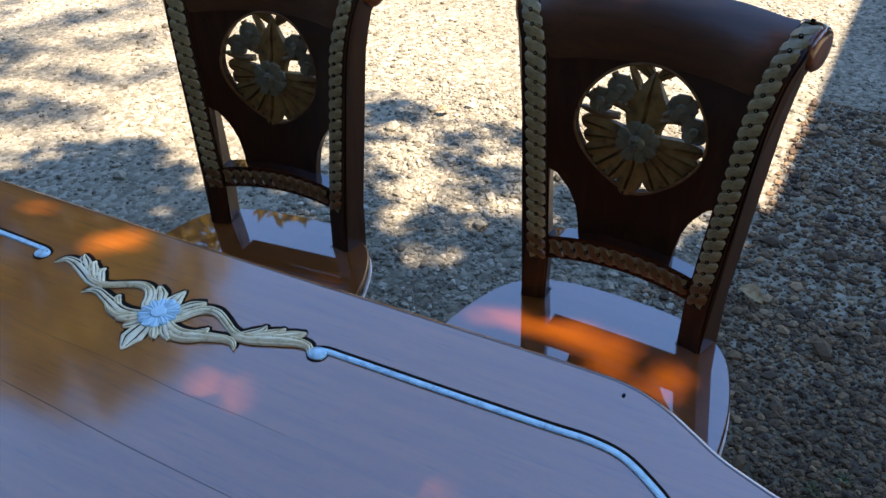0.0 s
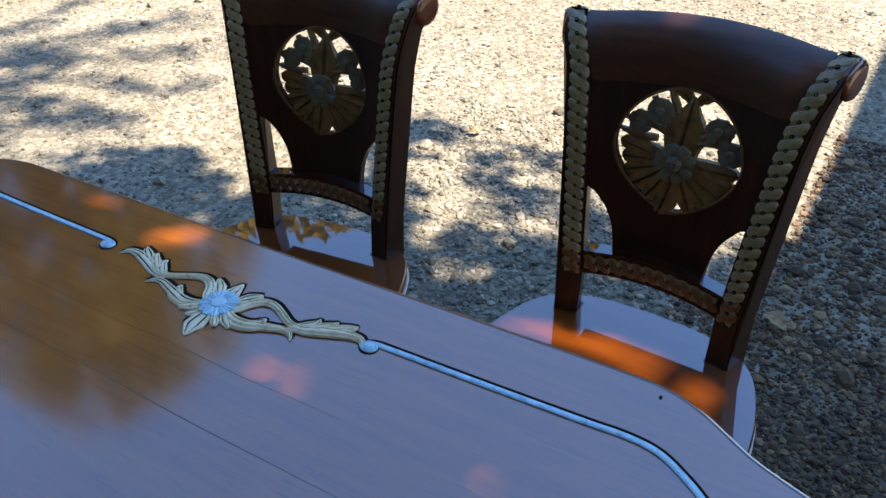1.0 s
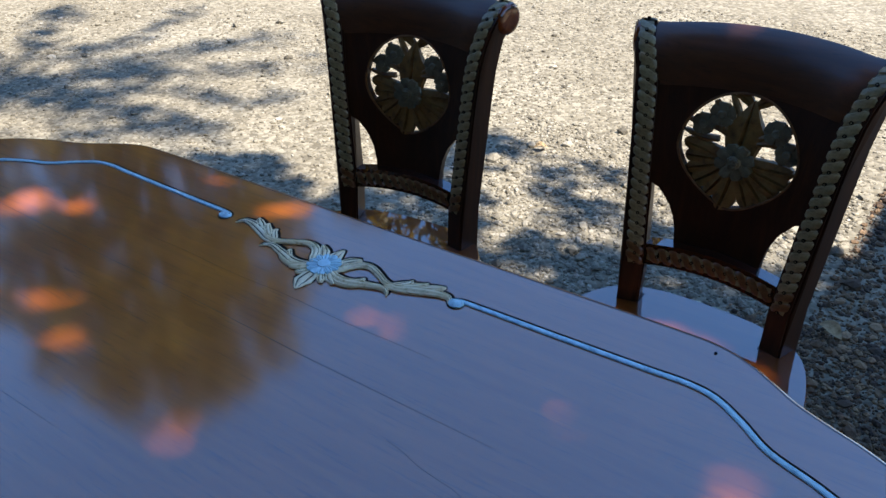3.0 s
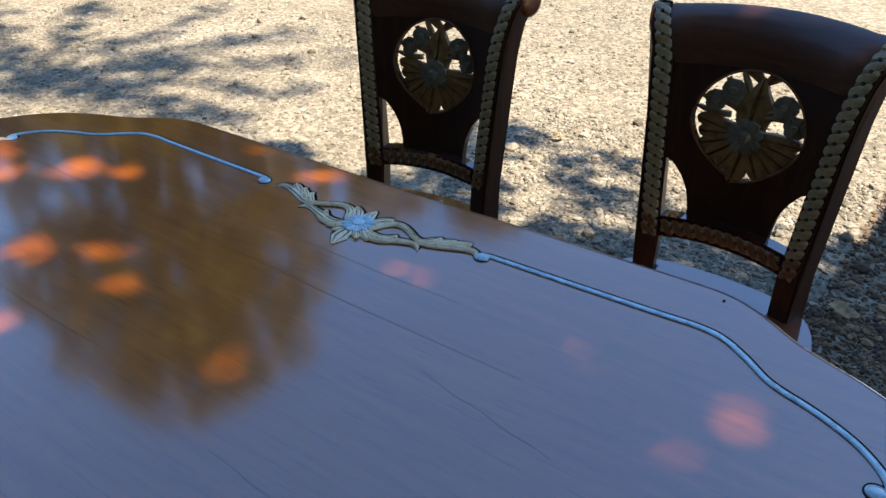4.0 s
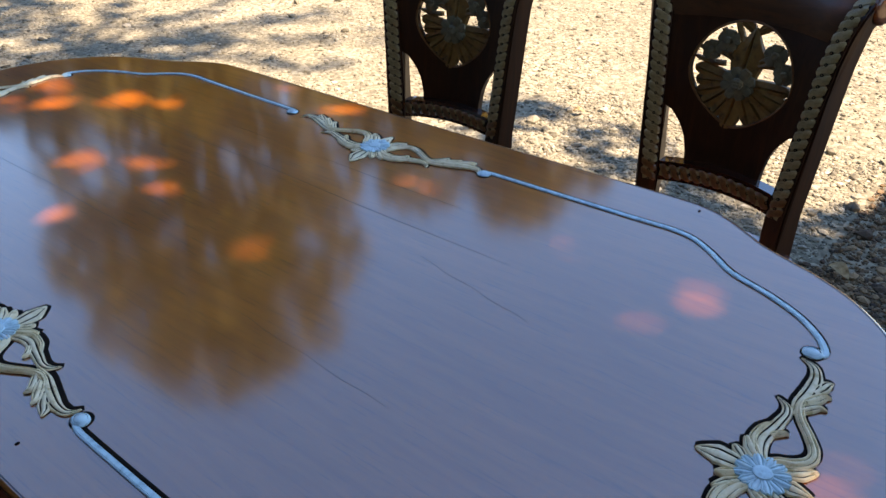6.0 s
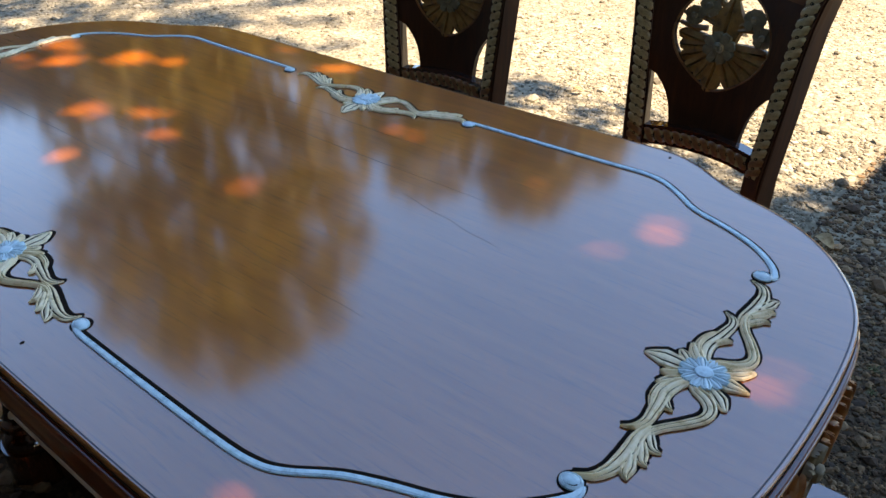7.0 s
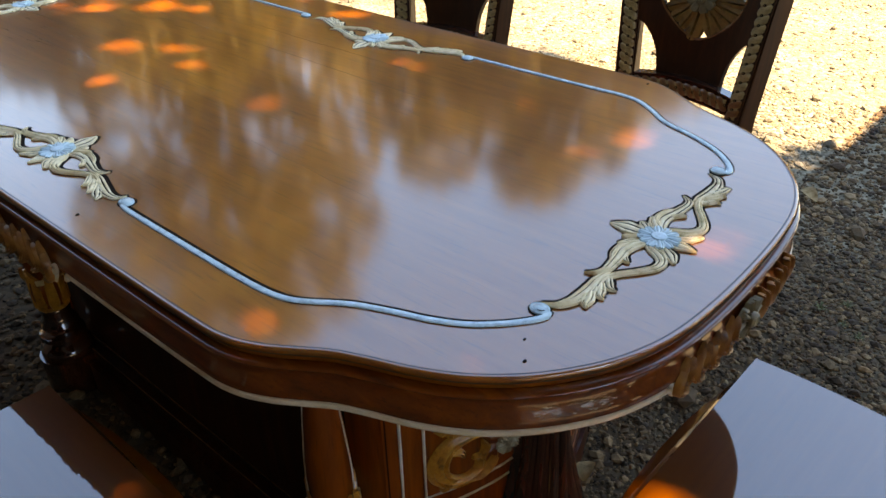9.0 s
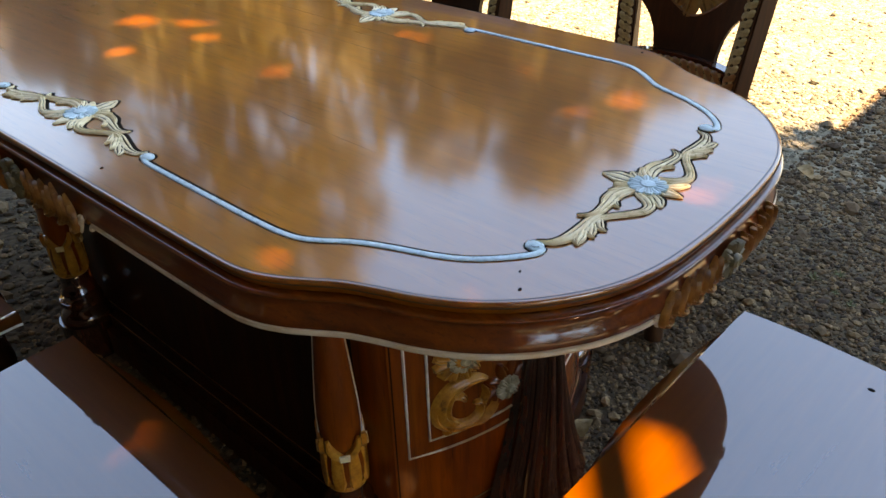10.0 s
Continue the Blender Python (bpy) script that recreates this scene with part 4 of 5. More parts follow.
    cm = pose(0, back_y(ez) + bow(0) + 0.016, ez, 90 - lean, 0, 0) @ Matrix.Diagonal((1.07, 1.02, 1, 1))
    leaves = [([(0.0, -0.02), (0.001, 0.020), (0.004, 0.050), (0.006, 0.074), (0.008, 0.102)], [0.022, 0.034, 0.036, 0.019, 0.0005])]
    for a, q, wide in ((178, 0.104, 0.9), (194, 0.098, 1.0), (211, 0.100, 0.95), (229, 0.104, 1.1), (248, 0.100, 0.95), (267, 0.117, 1.25), (286, 0.104, 1.0), (304, 0.102, 1.05), (321, 0.098, 0.95), (337, 0.102, 1.05), (353, 0.102, 0.9)):
        c_, s_ = math.cos(radians(a)), math.sin(radians(a))
        bend = 0.10 if c_ > 0 else -0.10
        leaves.append(([(f * q * (c_ - bend * f * s_), -0.012 + f * q * (s_ + bend * f * c_) * 0.95) for f in (0.15, 0.45, 0.75, 0.92, 1.0)], [0.012 * wide, 0.0170 * wide, 0.0175 * wide, 0.0125 * wide, 0.0020]))
    leaves += [([(-0.024, 0.030), (-0.050, 0.040), (-0.098, 0.044)], [0.005, 0.006, 0.004]), ([(-0.030, 0.040), (-0.042, 0.064), (-0.058, 0.090)], [0.005, 0.006, 0.004]),
               ([(0.028, 0.025), (0.056, 0.030), (0.100, 0.024)], [0.005, 0.006, 0.004]), ([(0.030, 0.036), (0.054, 0.050), (0.082, 0.062)], [0.005, 0.006, 0.004]),
               ([(-0.040, 0.018), (-0.070, 0.016), (-0.106, 0.022)], [0.006, 0.007, 0.003]), ([(-0.012, 0.070), (-0.022, 0.088), (-0.032, 0.106)], [0.005, 0.006, 0.003])]
    for pts, w in leaves:
        bm = bmesh.new()
        ribbon(bm, pts, w, 0.013, cm, -0.006, 5, True, VEINED)
        part("carved_leaf", bm, BRONZE, splat, "dull gold carved leaf")
    for s_ in (1, -1):
        bm = bmesh.new()
        ribbon(bm, [(0.008 + 0.004 * s_, 0.090), (0.008 + 0.016 * s_, 0.102), (0.008 + 0.034 * s_, 0.108)], [0.006, 0.011, 0.006], 0.008, cm, -0.010, 4, True, VEINED)
        part("carved_leaf", bm, BRONZE, splat, "dull gold carved leaf at the top of the opening")
    for c, q, n, z in (((-0.002, -0.016), 0.035, 8, 0.008), ((-0.072, 0.042), 0.021, 5, 0.003), ((-0.041, 0.067), 0.023, 5, 0.003), ((0.058, 0.054), 0.023, 5, 0.003), ((0.083, 0.020), 0.022, 5, 0.003)):
        bm = bmesh.new()
        blossom(bm, c, q, n, 0.3 * q, cm, z, 0.3, False)
        if n == 8:
            for k in (-1, 0, 1):
                for pts in ([(c[0] - 0.010, c[1] + 0.0065 * k), (c[0], c[1] + 0.0065 * k), (c[0] + 0.010, c[1] + 0.0065 * k)], [(c[0] + 0.0065 * k, c[1] - 0.010), (c[0] + 0.0065 * k, c[1]), (c[0] + 0.0065 * k, c[1] + 0.010)]):
                    ribbon(bm, pts, [0.0012, 0.0016, 0.0012], 0.0025, cm, z + 0.45 * q, 2, False)
        part("flower", bm, SLATE, splat, "grey blue carved flower")
    # lower rail
    bm = bmesh.new()
    cols = []
    for k in range(13):
        fx = -1 + k / 6
        x = fx * 0.136
        lift = 0.010 * (1 - fx * fx)
        cols.append([bm.verts.new((x, back_y(z) + bow(x) * 0.6 + o - 0.002, z + lift)) for z, o in ((0.532, 0.0), (0.579, 0.0), (0.579, 0.032), (0.560, 0.056), (0.532, 0.056))])
    for a, b in zip(cols, cols[1:]):
        for k in range(5):
            bm.faces.new((a[k], a[(k + 1) % 5], b[(k + 1) % 5], b[k]))
    bm.faces.new(cols[0])
    bm.faces.new(cols[-1][::-1])
    part("lower_rail", bm, FOOT_WOOD, chair, "glossy dark lower rail", smooth=False)
    # braided border: curled links with a stud between each two
    link = bmesh.new()
    pitch, half = 0.0225, 0.0168
    wave = lambda x: 0.0084 * math.sin(math.pi * x / (2 * half))
    grid = []
    for i in range(9):
        x = half * (-1 + i / 4)
        edge = max(0.0, 1 - abs(i / 4 - 1) ** 4)
        thick = (pitch / 2 - 0.0001) * (0.52 + 0.48 * edge ** 0.5)
        lo, hi = wave(x) - thick, wave(x) + thick
        grid.append([link.verts.new((x, lo + (hi - lo) * q, 0.0052 * h * (0.25 + 0.75 * edge))) for q, h in ((0, 0.0), (0.12, 0.75), (0.5, 1.0), (0.88, 0.75), (1, 0.0))])
    for a, b in zip(grid, grid[1:]):
        for k in range(4):
            link.faces.new((a[k], a[k + 1], b[k + 1], b[k]))
    backing = link.faces.new([link.verts.new((half * 0.78 * a, pitch * 0.5 * b, 0.0026)) for a, b in ((-1, -1), (1, -1), (1, 1), (-1, 1))])
    faces = len(link.faces)
    lathe(link, [(0.0034, 0.001), (0.0034, 0.0058), (0.0020, 0.0060), (0.0018, 0.0050)], Matrix.Translation((0.0, -pitch / 2, 0.0)), 10)
    cap = link.faces[:][-1]
    backing.material_index = 2
    link.faces.ensure_lookup_table()
    for fc in link.faces[faces:]:
        fc.material_index = 1
    cap.material_index = 2
    first = part("braid_link", link, [BRAID, GROOVE, BRAID_SHADE], chair, "gold painted braid link with a dark stud")
    places = []
    path = [(back_y(z), z) for z in np.arange(0.545, 0.931, 0.0025)]
    roll = [(back_y(0.931) + d, z) for d, z in ROLL[:6]]
    for a, b in zip(roll, roll[1:]):
        path += [(a[0] + (b[0] - a[0]) * q / 8, a[1] + (b[1] - a[1]) * q / 8) for q in range(1, 9)]
    for s in (1, -1):
        dist, last = 0.0, None
        nxt = 0.0
        for i, (y, z) in enumerate(path):
            if last is not None:
                dist += math.hypot(y - last[0], z - last[1])
            last = (y, z)
            if dist >= nxt:
                nxt += 0.0225
                a, b = path[max(i - 1, 0)], path[min(i + 1, len(path) - 1)]
                ang = math.degrees(math.atan2(b[0] - a[0], b[1] - a[1]))
                places.append(Matrix.Translation(post_point(s, -0.001, y - back_y(min(z, 0.931)) - 0.0005, back_y(min(z, 0.931)), z)) @ pose(0, 0, 0, 0, 0, -s * POST_TURN) @ pose(0, 0, 0, 90 - ang, 0, 0) @ pose(0, 0, 0, 0, 0, -s * math.degrees(math.atan(0.15))) @ Matrix.Diagonal((s, 1, 1, 1)))
    for k in range(11):
        x = -0.1175 + 0.0235 * k
        z = 0.5555 + 0.010 * (1 - (x / 0.136) ** 2)
        places.append(pose(x, back_y(z) + bow(x) * 0.6 - 0.0025, z) @ pose(0, 0, 0, 90 - 10.5, 0, 0) @ pose(0, 0, 0, 0, 0, 90))
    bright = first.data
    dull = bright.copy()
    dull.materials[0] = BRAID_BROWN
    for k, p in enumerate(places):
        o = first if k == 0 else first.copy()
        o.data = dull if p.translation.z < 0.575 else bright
        if k:
            scene.collection.objects.link(o)
        o.parent = chair
        o.matrix_basis = p
    return chair


WORDS = "dark wooden chair with pierced floral back and glossy seat"
chair = build_chair(pose(0.42, 0.955, 0, 0, 0, -2), WORDS)
copy_thing(chair, pose(-0.325, 0.905, 0, 0, 0, 6.7))
copy_thing(chair, pose(0.385, -0.951, 0, 0, 0, 180))
copy_thing(chair, pose(-0.315, -0.985, 0, 0, 0, 180))
end_chair = copy_thing(chair, pose(1.362, -0.005, 0, 0, 0, -90))
bm = bmesh.new()
lathe(bm, [(0.0036, 0.0), (0.003, 0.001), (0.001, 0.0014)], Matrix.Translation((-0.205, -0.16, 0.4401)) @ Matrix.Diagonal((1, 1.7, 1, 1)), 8)
part("chip", bm, GROOVE, end_chair, "small dark chip in the seat's lacquer")
end_chair["label"] = "dark wooden chair with glossy seat at the table's rounded end"


# ---------------------------------------------------------------- trees
def leaf_cloud(bm, clumps, rng, count, size, base=(0, 0), gaps=()):
    """Small bent leaves in clumps (x, y, z, radius)."""
    weights = np.array([c[3] ** 2 for c in clumps])
    picks = rng.choice(len(clumps), count, p=weights / weights.sum())
    for i in picks:
        x, y, z, r = clumps[i]
        d = rng.normal(0, 1, 3)
        d *= r * rng.uniform(0.35, 1.0) ** 0.6 / np.linalg.norm(d)
        c = Vector((x + d[0], y + d[1], z + d[2] * 0.8))
        s = size * rng.uniform(0.6, 1.3)
        q = Euler(rng.uniform(-1.1, 1.1, 3) + np.array((0, 0, rng.uniform(0, 6.28)))).to_matrix()
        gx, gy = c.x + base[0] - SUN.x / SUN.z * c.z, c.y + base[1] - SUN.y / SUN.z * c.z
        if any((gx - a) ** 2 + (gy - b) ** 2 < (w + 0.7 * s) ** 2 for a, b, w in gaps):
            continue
        v = [bm.verts.new(c + q @ Vector(p) * s) for p in ((-1, 0, 0), (-0.2, -0.42, 0.1), (1, 0, -0.1), (-0.2, 0.42, 0.1))]
        bm.faces.new((v[0], v[1], v[2]))
        bm.faces.new((v[0], v[2], v[3]))


def tree(base, height, trunk_r, clumps, count, leaf, label, seed, gaps=(), mat=FOLIAGE):
    r = np.random.default_rng(seed)
    t = thing("tree", Matrix.Translation(base), label, "tree")
    loc = [(x - base[0], y - base[1], z, q) for x, y, z, q in clumps]
    bm = bmesh.new()
    c = np.mean([p[:3] for p in loc], axis=0)
    top = (c[0] * 0.8, c[1] * 0.8, max(p[2] for p in loc))
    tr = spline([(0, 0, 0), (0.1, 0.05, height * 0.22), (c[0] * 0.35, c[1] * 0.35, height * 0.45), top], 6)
    tube(bm, tr, lambda f: trunk_r * (1 - 0.8 * f), 10)
    for k, (x, y, z, q) in enumerate(loc):
        a = tr[int(len(tr) * min(0.85, 0.35 + 0.4 * r.random()))]
        mid = (np.array(a) + np.array((x, y, z))) / 2 + r.normal(0, 0.15, 3)
        bough = spline([tuple(a), tuple(mid), (x, y, z)], 4)
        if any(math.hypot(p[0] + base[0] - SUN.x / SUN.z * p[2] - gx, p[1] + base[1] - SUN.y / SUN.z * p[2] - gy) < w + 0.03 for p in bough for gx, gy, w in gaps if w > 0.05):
            continue
        tube(bm, bough, lambda f: trunk_r * 0.32 * (1 - 0.8 * f) + 0.008, 6)
    part("trunk", bm, BARK, t, "brown trunk and limbs")
    bm = bmesh.new()
    leaf_cloud(bm, loc, r, count, leaf, base, gaps)
    part("crown", bm, mat, t, "green leafy crown with gaps", smooth=False)
    return t


def bearing(az, dist, z, r):
    return (0.4 + dist * math.cos(radians(az)), dist * math.sin(radians(az)), z, r)


# the tall tree and the lower tree line beyond the yard
TALL = [bearing(152.2, 9.5, 7.7, 1.15), bearing(147.2, 9.4, 7.3, 1.2), bearing(156.4, 9.4, 6.9, 1), bearing(144.0, 9.5, 6.3, 1.1), bearing(159.0, 9.5, 5.7, 0.9), bearing(152.2, 9, 5.8, 1.4),
        bearing(148.0, 9, 4.9, 1.3), bearing(156.2, 9.3, 4.3, 1.1), bearing(144.2, 9.5, 3.9, 1.1), bearing(151.2, 9, 3.1, 1.3), bearing(141.8, 9.7, 5.2, 0.8)]
tree((-7.8, 5.0, 0), 8.2, 0.2, TALL, 6800, 0.135, "tall leafy green tree beyond the gravel yard", 3)
tree((-5.9, 9.0, 0), 6.5, 0.14, [bearing(132.4, 11, 6.0, 0.85), bearing(134.2, 11, 5.1, 1.0), bearing(130.4, 11, 4.9, 1.0), bearing(136, 11.3, 4.2, 1.2), bearing(131, 11, 3.4, 1.3)], 3000, 0.16, "smaller leafy tree behind the yard", 4)
tree((-4.9, 9.6, 0), 6.8, 0.15, [bearing(124.4, 11, 6.4, 0.8), bearing(121.8, 11, 5.7, 1.1), bearing(119.2, 11, 4.9, 1.1), bearing(126.2, 11, 5.0, 1.0), bearing(122.5, 11, 3.8, 1.4)], 3400, 0.16, "smaller leafy tree behind the yard", 5)
tree((-3.2, 10.5, 0), 6.0, 0.14, [bearing(114, 11.5, 4.4, 1.2), bearing(109, 11.5, 4.0, 1.3), bearing(104, 11.5, 3.9, 1.3), bearing(111, 11.5, 2.8, 1.3), bearing(97, 11.5, 3.6, 1.4)], 3000, 0.17, "smaller leafy tree behind the yard", 6)
tree((-10.5, 2.2, 0), 5.2, 0.15, [bearing(160, 11, 3.8, 0.99), bearing(164, 11, 3.4, 1.08), bearing(163, 11, 2.5, 1.08), bearing(168, 11, 2.3, 1.17), bearing(173, 11, 2.9, 1.17), bearing(159, 11, 1.7, 1.08), bearing(179, 11, 2.5, 1.26)], 3200, 0.17, "low leafy tree behind the yard", 7)


# undergrowth that closes the view below the crowns
for k, az in enumerate((93, 100, 107, 114, 121, 128, 135, 142, 149, 156, 163, 170, 177, 184)):
    b = bearing(az, 12.5, 0, 0)
    lift = 0.35 * math.sin(k * 2.1)
    high = 4.3 if 110 < az < 160 else 3.3
    tree((b[0], b[1], 0), 2.4, 0.05, [bearing(az - 2.8, 12.6, high + lift, 1.2), bearing(az + 2.4, 12.4, high - 0.3 - lift, 1.2), bearing(az - 0.5, 12.5, high - 1.3, 1.25), bearing(az, 12.2, 1.5, 1.2), bearing(az + 3, 12.2, 0.9, 1.0)],
         2300 if az < 158 else 1500, 0.17, "dense bush at the yard's far side, coloured as if sunlit", 30 + k, (), SUNLIT_BUSH)
# unseen trees added to keep western skylight from under the table
for k, az in enumerate((194, 204, 214, 224, 234)):
    b = bearing(az, 8.5, 0, 0)
    tree((b[0], b[1], 0), 4.0, 0.09, [bearing(az - 4, 8.6, 4.4, 1.2), bearing(az + 4, 8.4, 4.0, 1.2), bearing(az, 8.2, 2.8, 1.3), bearing(az + 3, 8.3, 1.4, 1.2), bearing(az - 3, 8.3, 1.2, 1.1)],
         1800, 0.18, "unseen leafy tree added to block light from the west", 60 + k)


# unseen bushes added so the apron mirrors something dark to the south-east
for k, az in enumerate((-74, -58, -42, -26, -10, 6)):
    b = bearing(az, 7.5, 0, 0)
    tree((b[0], b[1], 0), 3.0, 0.07, [bearing(az - 5, 7.6, 2.0, 0.9), bearing(az + 5, 7.4, 1.8, 0.9), bearing(az, 7.5, 1.2, 1.0), bearing(az + 6, 7.5, 0.8, 0.8), bearing(az - 6, 7.5, 0.8, 0.8)],
         1500, 0.15, "unseen leafy bush added to darken reflections in the table's edge", 90 + k)
# five more, also unseen, cover the bright north-east horizon mirrored in the apron
for k, az in enumerate((17, 28, 39, 50, 60)):
    b = bearing(az, 10.5, 0, 0)
    tree((b[0], b[1], 0), 3.0, 0.07, [bearing(az - 4, 10.6, 2.0, 0.95), bearing(az + 4, 10.4, 1.8, 0.95), bearing(az, 10.5, 1.1, 1.05), bearing(az + 4, 10.5, 0.7, 0.9), bearing(az - 4, 10.5, 0.7, 0.9)],
         1500, 0.15, "unseen leafy bush added to hide the bright north-east horizon", 110 + k)


# the shade tree behind the walk: clumps stand where the sun's rays to the shaded ground pass
def above(x, y, h):
    return (x + SUN.x / SUN.z * h, y + SUN.y / SUN.z * h, h)


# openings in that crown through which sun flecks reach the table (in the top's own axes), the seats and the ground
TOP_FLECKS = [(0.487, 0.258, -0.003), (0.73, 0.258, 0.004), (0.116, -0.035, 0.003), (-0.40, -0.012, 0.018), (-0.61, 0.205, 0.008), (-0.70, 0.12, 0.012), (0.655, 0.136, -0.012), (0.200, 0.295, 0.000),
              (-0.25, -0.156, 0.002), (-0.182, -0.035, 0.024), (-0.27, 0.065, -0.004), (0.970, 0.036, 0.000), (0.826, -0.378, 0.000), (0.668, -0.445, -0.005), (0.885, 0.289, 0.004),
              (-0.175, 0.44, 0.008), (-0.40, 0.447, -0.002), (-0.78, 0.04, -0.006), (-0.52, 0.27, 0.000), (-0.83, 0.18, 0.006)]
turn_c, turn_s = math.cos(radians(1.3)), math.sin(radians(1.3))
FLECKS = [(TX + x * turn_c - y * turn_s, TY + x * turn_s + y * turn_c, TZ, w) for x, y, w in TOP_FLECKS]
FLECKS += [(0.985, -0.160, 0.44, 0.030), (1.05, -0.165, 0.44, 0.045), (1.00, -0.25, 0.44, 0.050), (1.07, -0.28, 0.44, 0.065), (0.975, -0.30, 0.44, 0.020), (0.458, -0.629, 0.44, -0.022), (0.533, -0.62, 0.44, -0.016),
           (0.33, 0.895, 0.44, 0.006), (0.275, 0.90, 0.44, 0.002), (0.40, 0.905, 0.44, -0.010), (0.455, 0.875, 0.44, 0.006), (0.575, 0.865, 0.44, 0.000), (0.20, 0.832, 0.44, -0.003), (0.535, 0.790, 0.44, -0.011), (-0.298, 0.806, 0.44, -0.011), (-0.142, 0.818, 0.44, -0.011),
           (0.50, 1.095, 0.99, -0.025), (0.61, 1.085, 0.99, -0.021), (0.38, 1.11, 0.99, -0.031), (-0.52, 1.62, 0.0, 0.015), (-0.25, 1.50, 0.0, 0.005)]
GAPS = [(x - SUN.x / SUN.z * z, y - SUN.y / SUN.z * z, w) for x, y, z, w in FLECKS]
SHADE = []
# the last seven clumps are added to shade unseen ground to the south-east
for gx, gy, h, q in ((-0.2, -0.4, 4.6, 0.9), (0.9, -0.3, 4.9, 0.9), (0.2, 0.4, 5.2, 0.9), (-0.8, 0.3, 4.4, 0.8), (1.2, 0.6, 4.7, 0.9), (0.6, 1.1, 5.4, 0.75),
                     (-0.3, 0.95, 4.8, 0.6), (-1.35, 0.75, 5.0, 0.6), (1.4, 1.3, 5.2, 0.8), (0.0, -1.2, 4.3, 0.9), (1.0, -1.2, 4.5, 0.9), (-1.0, -0.6, 5.5, 0.8), (-0.6, 0.6, 5.0, 0.4), (-1.45, 0.05, 4.9, 0.7),
                     (0.75, 1.75, 4.9, 0.45), (-0.95, 1.0, 4.7, 0.45), (0.14, 0.44, 5.1, 0.35), (-0.95, -0.44, 4.9, 0.3),
                     (1.9, -0.7, 4.8, 0.9), (2.7, -0.5, 5.2, 0.9), (2.2, -1.6, 4.7, 1.0), (3.3, -1.3, 5.3, 0.9), (1.6, -2.2, 4.5, 0.9), (2.9, -2.4, 4.9, 1.0), (2.3, 0.2, 5.4, 0.8)):
    x, y, z = above(gx, gy, h)
    SHADE.append((x, y, z, q))
# clumps added overhead only to hold back blue skylight
for x, y, z, q in ((0.6, -0.4, 5.6, 0.9), (1.6, -0.2, 6.0, 1.0), (-0.6, -0.8, 5.9, 0.9), (0.4, -1.8, 5.5, 1.0), (1.8, -1.6, 5.7, 1.1), (-0.9, -2.0, 5.4, 1.0), (3.0, -2.6, 5.4, 1.1), (1.2, -3.0, 5.2, 1.1)):
    SHADE.append((x, y, z, q))
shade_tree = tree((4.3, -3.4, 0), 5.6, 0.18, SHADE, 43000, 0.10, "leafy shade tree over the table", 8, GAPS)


def fringe(owner, base, clumps, count, leaf, twigs, seed):
    """Thin outer growth of a crown: sparse small leaves along fine twigs."""
    r = np.random.default_rng(seed)
    bm = bmesh.new()
    loc = [(x - base[0], y - base[1], z, q) for x, y, z, q in clumps]
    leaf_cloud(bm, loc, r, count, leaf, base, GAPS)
    part("crown", bm, FOLIAGE, owner, "sparse small leaves at the crown's edge", smooth=False)
    bm = bmesh.new()
    for line in twigs:
        tube(bm, [(x - base[0], y - base[1], z) for x, y, z in line], lambda f: 0.018 * (1 - 0.7 * f) + 0.004, 6)
    part("twig", bm, BARK, owner, "thin brown twigs")


rng3 = np.random.default_rng(17)
EDGE = []
for _ in range(46):
    gx = rng3.uniform(-1.05, 0.62)
    top_y = 2.28 if gx < -0.3 else 2.0 + 0.3 * max(0.0, gx)
    gy = 1.25 + (top_y - 1.25) * rng3.uniform(0.0, 1.0) ** 1.2
    EDGE.append((*above(gx, gy, rng3.uniform(4.5, 5.3)), rng3.uniform(0.10, 0.22)))
for _ in range(26):
    gx = rng3.uniform(-2.1, -0.9)
    EDGE.append((*above(gx, 1.05 + 0.45 * rng3.uniform(0, 1) ** 1.3, rng3.uniform(4.5, 5.3)), rng3.uniform(0.12, 0.26)))
fringe(shade_tree, (4.3, -3.4, 0), EDGE, 4300, 0.055,
       [[above(0.3, 1.5, 5.0), above(-0.3, 2.30, 5.0), above(-0.6, 2.30, 5.0), above(-0.95, 2.15, 5.0)], [above(0.0, 1.5, 4.8), above(-0.4, 1.9, 4.8), above(-0.75, 2.25, 4.9)], [above(-0.9, 1.2, 4.8), above(-1.4, 1.5, 4.9), above(-1.9, 1.55, 5.0)],
        [above(0.2, 1.6, 5.1), above(0.05, 1.95, 5.1), above(-0.1, 2.2, 5.2)]], 12)

# a far taller tree whose long feathery branches reach over the sunlit yard
TIPS = [(-2.1, 2.05), (-2.4, 2.45), (-2.9, 2.75), (-3.7, 2.85), (-4.6, 2.5), (-1.9, 1.62), (-3.0, 2.1), (-5.2, 1.9)]
FEATHERS, BOUGHS = [], []
for k, (gx, gy) in enumerate(TIPS):
    root, tip = np.array((-3.55, 1.35)), np.array((gx, gy))
    h = 8.6 + 0.25 * (k % 4)
    BOUGHS.append([above(*(root + (tip - root) * f + np.array((0.0, 0.10 * math.sin(3.1 * f)))), h) for f in (0, 0.25, 0.5, 0.75, 1.0)])
    for f in np.linspace(0.15, 1.0, 11):
        p = root + (tip - root) * f + rng3.normal(0, 0.05, 2) + np.array((0.0, 0.10 * math.sin(3.1 * f)))
        FEATHERS.append((*above(*p, h + rng3.uniform(-0.15, 0.15)), 0.10 + 0.07 * rng3.random()))
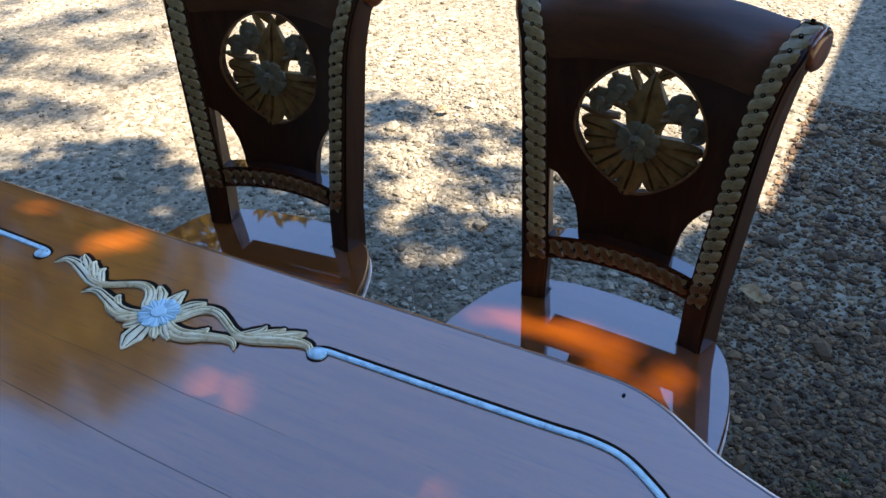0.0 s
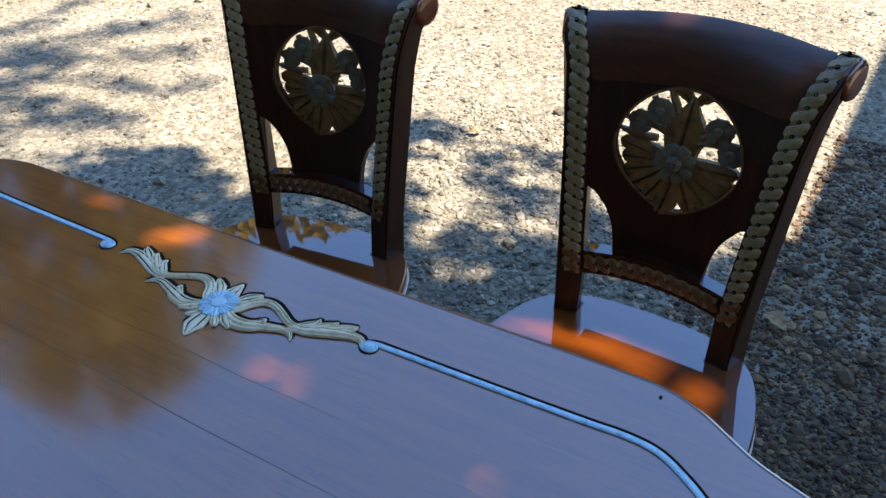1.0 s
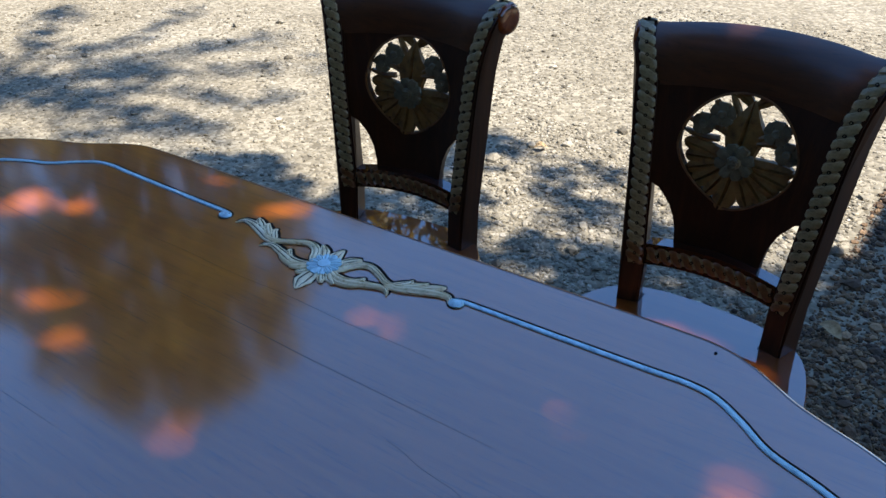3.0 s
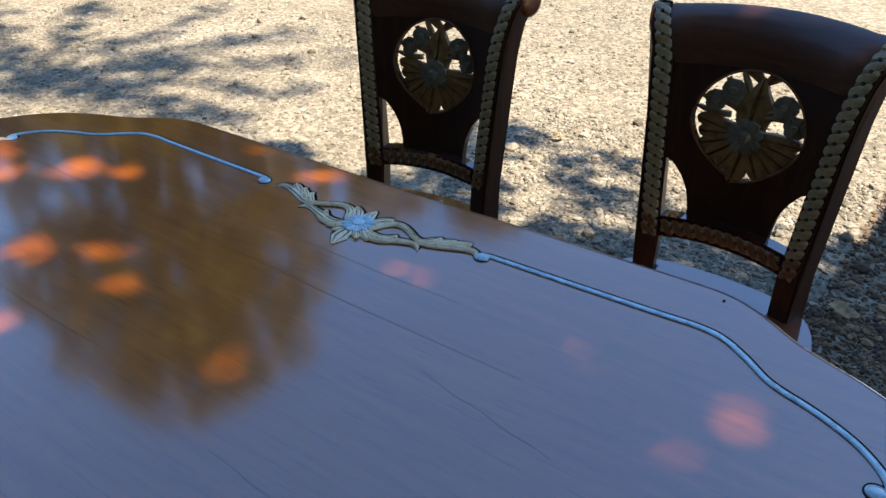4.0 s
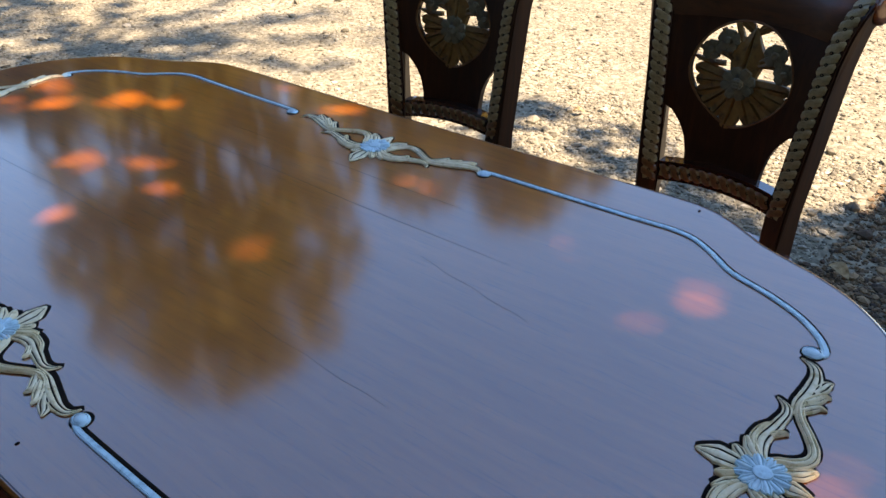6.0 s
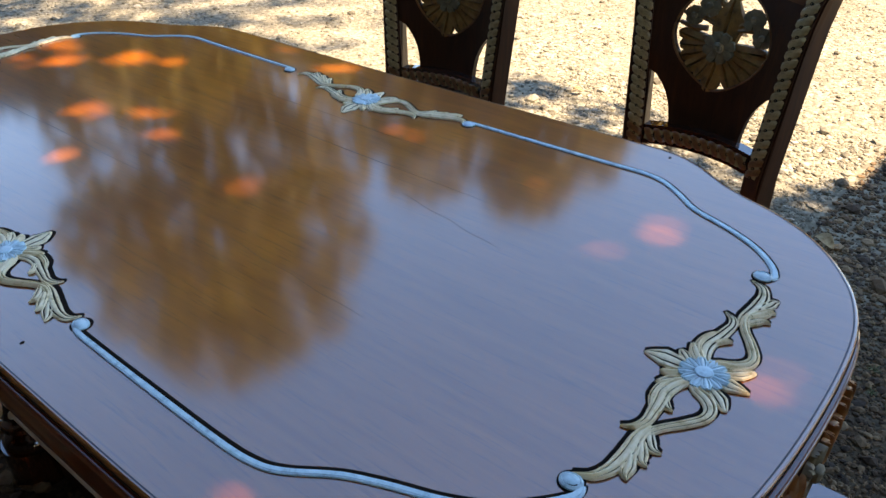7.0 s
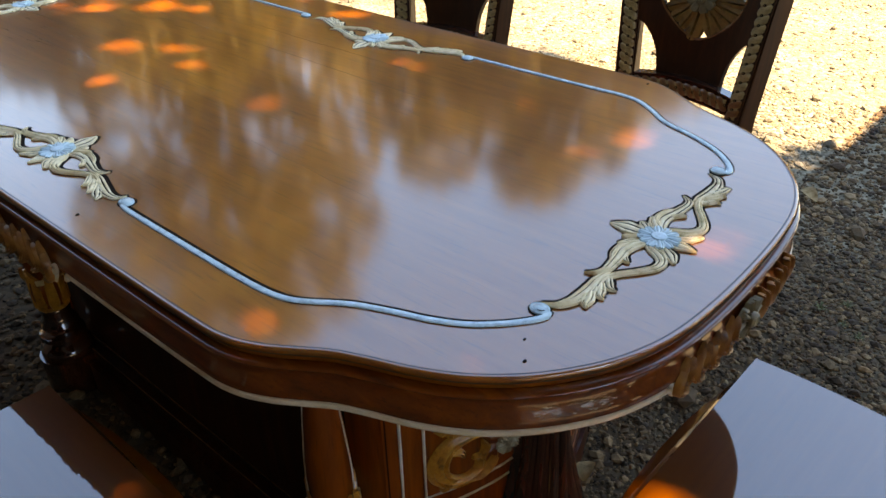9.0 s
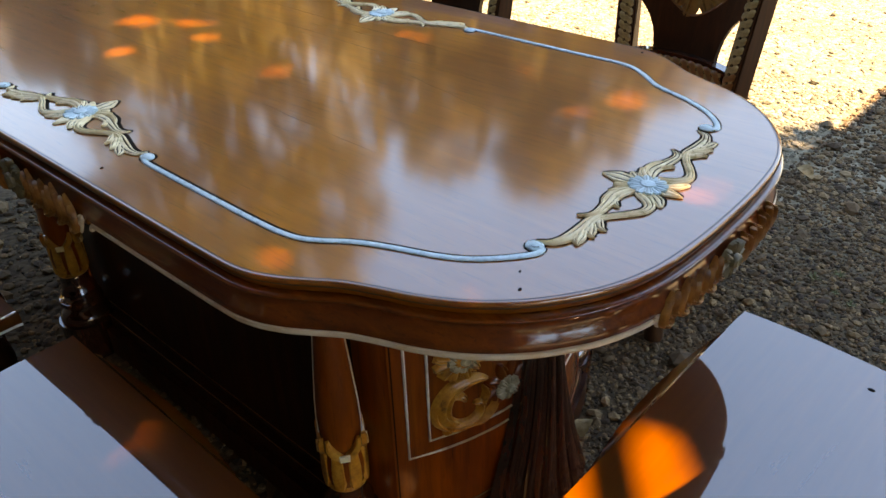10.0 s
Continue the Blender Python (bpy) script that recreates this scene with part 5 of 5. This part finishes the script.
for gx, gy in ((-3.4, 1.45), (-3.0, 1.5), (-2.6, 1.5), (-2.3, 1.35), (-3.9, 1.5), (-4.4, 1.4), (-2.7, 1.25), (-3.3, 1.15)):
    FEATHERS.append((*above(gx, gy, 8.9), 0.24))
tall_tree = tree((8.5, -3.0, 0), 10.5, 0.16, [(*above(-4.6, 1.2, 9.6), 0.5), (*above(-5.2, 1.6, 9.9), 0.6), (*above(-3.7, 1.0, 9.4), 0.35)], 600, 0.10, "tall slender tree with sparse branches", 9)
fringe(tall_tree, (8.5, -3.0, 0), FEATHERS, 1700, 0.06, BOUGHS, 13)


# ---------------------------------------------------------------- unseen canopy that throws the broad shade, and a roofed block against southern light
# unseen: only its shadow's edge is known, and open sides let eastern light in
def build_canopy():
    eave_h = 3.2
    x_e = 0.58 + SUN.x / SUN.z * eave_h
    y_e = 0.45 + SUN.y / SUN.z * eave_h
    h = thing("canopy", Matrix(), "unseen timber canopy on posts, assumed from its straight shadow edge", "canopy")
    for x, up in ((0.35, 0.02), (2.1, 0.36)):
        for k in range(6):
            bm = bmesh.new()
            prism(bm, [(-0.06, -0.06), (0.06, -0.06), (0.06, 0.06), (-0.06, 0.06)], 0.0, eave_h + up, Matrix.Translation((x_e + x, y_e + 0.4 + 2.75 * k, 0)))
            part("post", bm, TIMBER, h, smooth=False)
    bm = bmesh.new()
    prism(bm, [(0, 0), (2.5, 0.5), (2.5, 0.62), (0, 0.12)], 0.0, 14.6, Matrix.Translation((x_e, y_e + 14.6, eave_h - 0.06)) @ pose(0, 0, 0, 90, 0, 0))
    part("roof", bm, ROOF_TILE, h, smooth=False)


build_canopy()


def build_south_block():
    # made-up building behind the walk, there only to darken shade and reflections
    w = thing("workshop", Matrix(), "unseen dark roofed block added to keep southern light off", "building")
    bm = bmesh.new()
    prism(bm, [(-8, -8.0), (2.4, -8.0), (2.4, -1.5), (-8, -1.5)], 0.0, 3.0)
    part("wall", bm, TIMBER, w, smooth=False)
    bm = bmesh.new()
    prism(bm, [(0, 0), (3.6, 1.1), (7.5, 0), (7.5, 0.12), (3.6, 1.22), (0, 0.12)], 0.0, 11.2, Matrix.Translation((-8.5, -8.45, 2.9)) @ Matrix(((0, 0, 1, 0), (1, 0, 0, 0), (0, 1, 0, 0), (0, 0, 0, 1))))
    part("roof", bm, ROOF_TILE, w, smooth=False)


build_south_block()


# ---------------------------------------------------------------- small things on the ground
def dry_leaf(x, y, z, size, turn, tilt):
    bm = bmesh.new()
    rows = []
    for k in range(7):
        f = k / 6
        w = size * 0.32 * math.sin(math.pi * min(1, f * 0.94 + 0.05)) ** 0.8
        rows.append([bm.verts.new((size * (f - 0.5), s * w, 0.010 + 0.25 * abs(s) * w + 0.012 * math.sin(f * 4))) for s in (-1, -0.5, 0, 0.5, 1)])
    for a, b in zip(rows, rows[1:]):
        for k in range(4):
            bm.faces.new((a[k], a[k + 1], b[k + 1], b[k]))
    ext = bmesh.ops.solidify(bm, geom=bm.faces[:], thickness=0.0012)
    ob = mesh_object("dry_leaf", bm, DRY_LEAF)
    ob.matrix_world = pose(x, y, z, tilt, 0, turn)
    tagged(ob, "curled pale brown dry leaf lying on gravel", "leaf")


def weed(x, y, size, turn, seed):
    r = np.random.default_rng(seed)
    bm = bmesh.new()
    for k in range(9):
        a = 2 * math.pi * k / 9 + r.uniform(-0.3, 0.3)
        h = size * r.uniform(0.6, 1.0)
        w = size * 0.07
        d = Vector((math.cos(a), math.sin(a), 0))
        side = Vector((-d.y, d.x, 0)) * w
        pts = [d * (h * q) + Vector((0, 0, h * lift)) for q, lift in ((0.03, 0.0), (0.35, 0.42), (0.75, 0.55), (1.05, 0.35))]
        rows = [[bm.verts.new(p - side * f), bm.verts.new(p + Vector((0, 0, w * 0.25))), bm.verts.new(p + side * f)] for p, f in zip(pts, (0.5, 1.0, 0.8, 0.1))]
        for u, v in zip(rows, rows[1:]):
            bm.faces.new((u[0], u[1], v[1], v[0]))
            bm.faces.new((u[1], u[2], v[2], v[1]))
    ob = mesh_object("weed", bm, WEED)
    ob.matrix_world = pose(x, y, 0.004, 0, 0, turn)
    tagged(ob, "small green weed growing between gravel stones", "weed", "weeds in the gravel")


for k, (x, y) in enumerate(((0.92, 1.08), (0.97, 1.05), (0.85, 1.11), (1.03, 1.12), (0.90, 1.17))):
    weed(x, y, 0.020 + 0.004 * (k % 3), 40 * k, 80 + k)

dry_leaf(0.59, 1.69, 0.012, 0.075, -25, 8)
dry_leaf(0.70, 0.215, 0.012, 0.066, 115, -14)
dry_leaf(-0.72, 2.30, 0.012, 0.06, 40, 5)

rng2 = np.random.default_rng(21)
base_pebbles = []
for k in range(5):
    v = ICO_V * (1 + rng2.uniform(-0.18, 0.18, (12, 1))) * np.array((1.15, 0.85, 0.6))
    me = bpy.data.meshes.new("pebble")
    me.from_pydata(v.tolist(), [], ICO_F.tolist())
    me.materials.append(PEBBLE)
    base_pebbles.append(me)
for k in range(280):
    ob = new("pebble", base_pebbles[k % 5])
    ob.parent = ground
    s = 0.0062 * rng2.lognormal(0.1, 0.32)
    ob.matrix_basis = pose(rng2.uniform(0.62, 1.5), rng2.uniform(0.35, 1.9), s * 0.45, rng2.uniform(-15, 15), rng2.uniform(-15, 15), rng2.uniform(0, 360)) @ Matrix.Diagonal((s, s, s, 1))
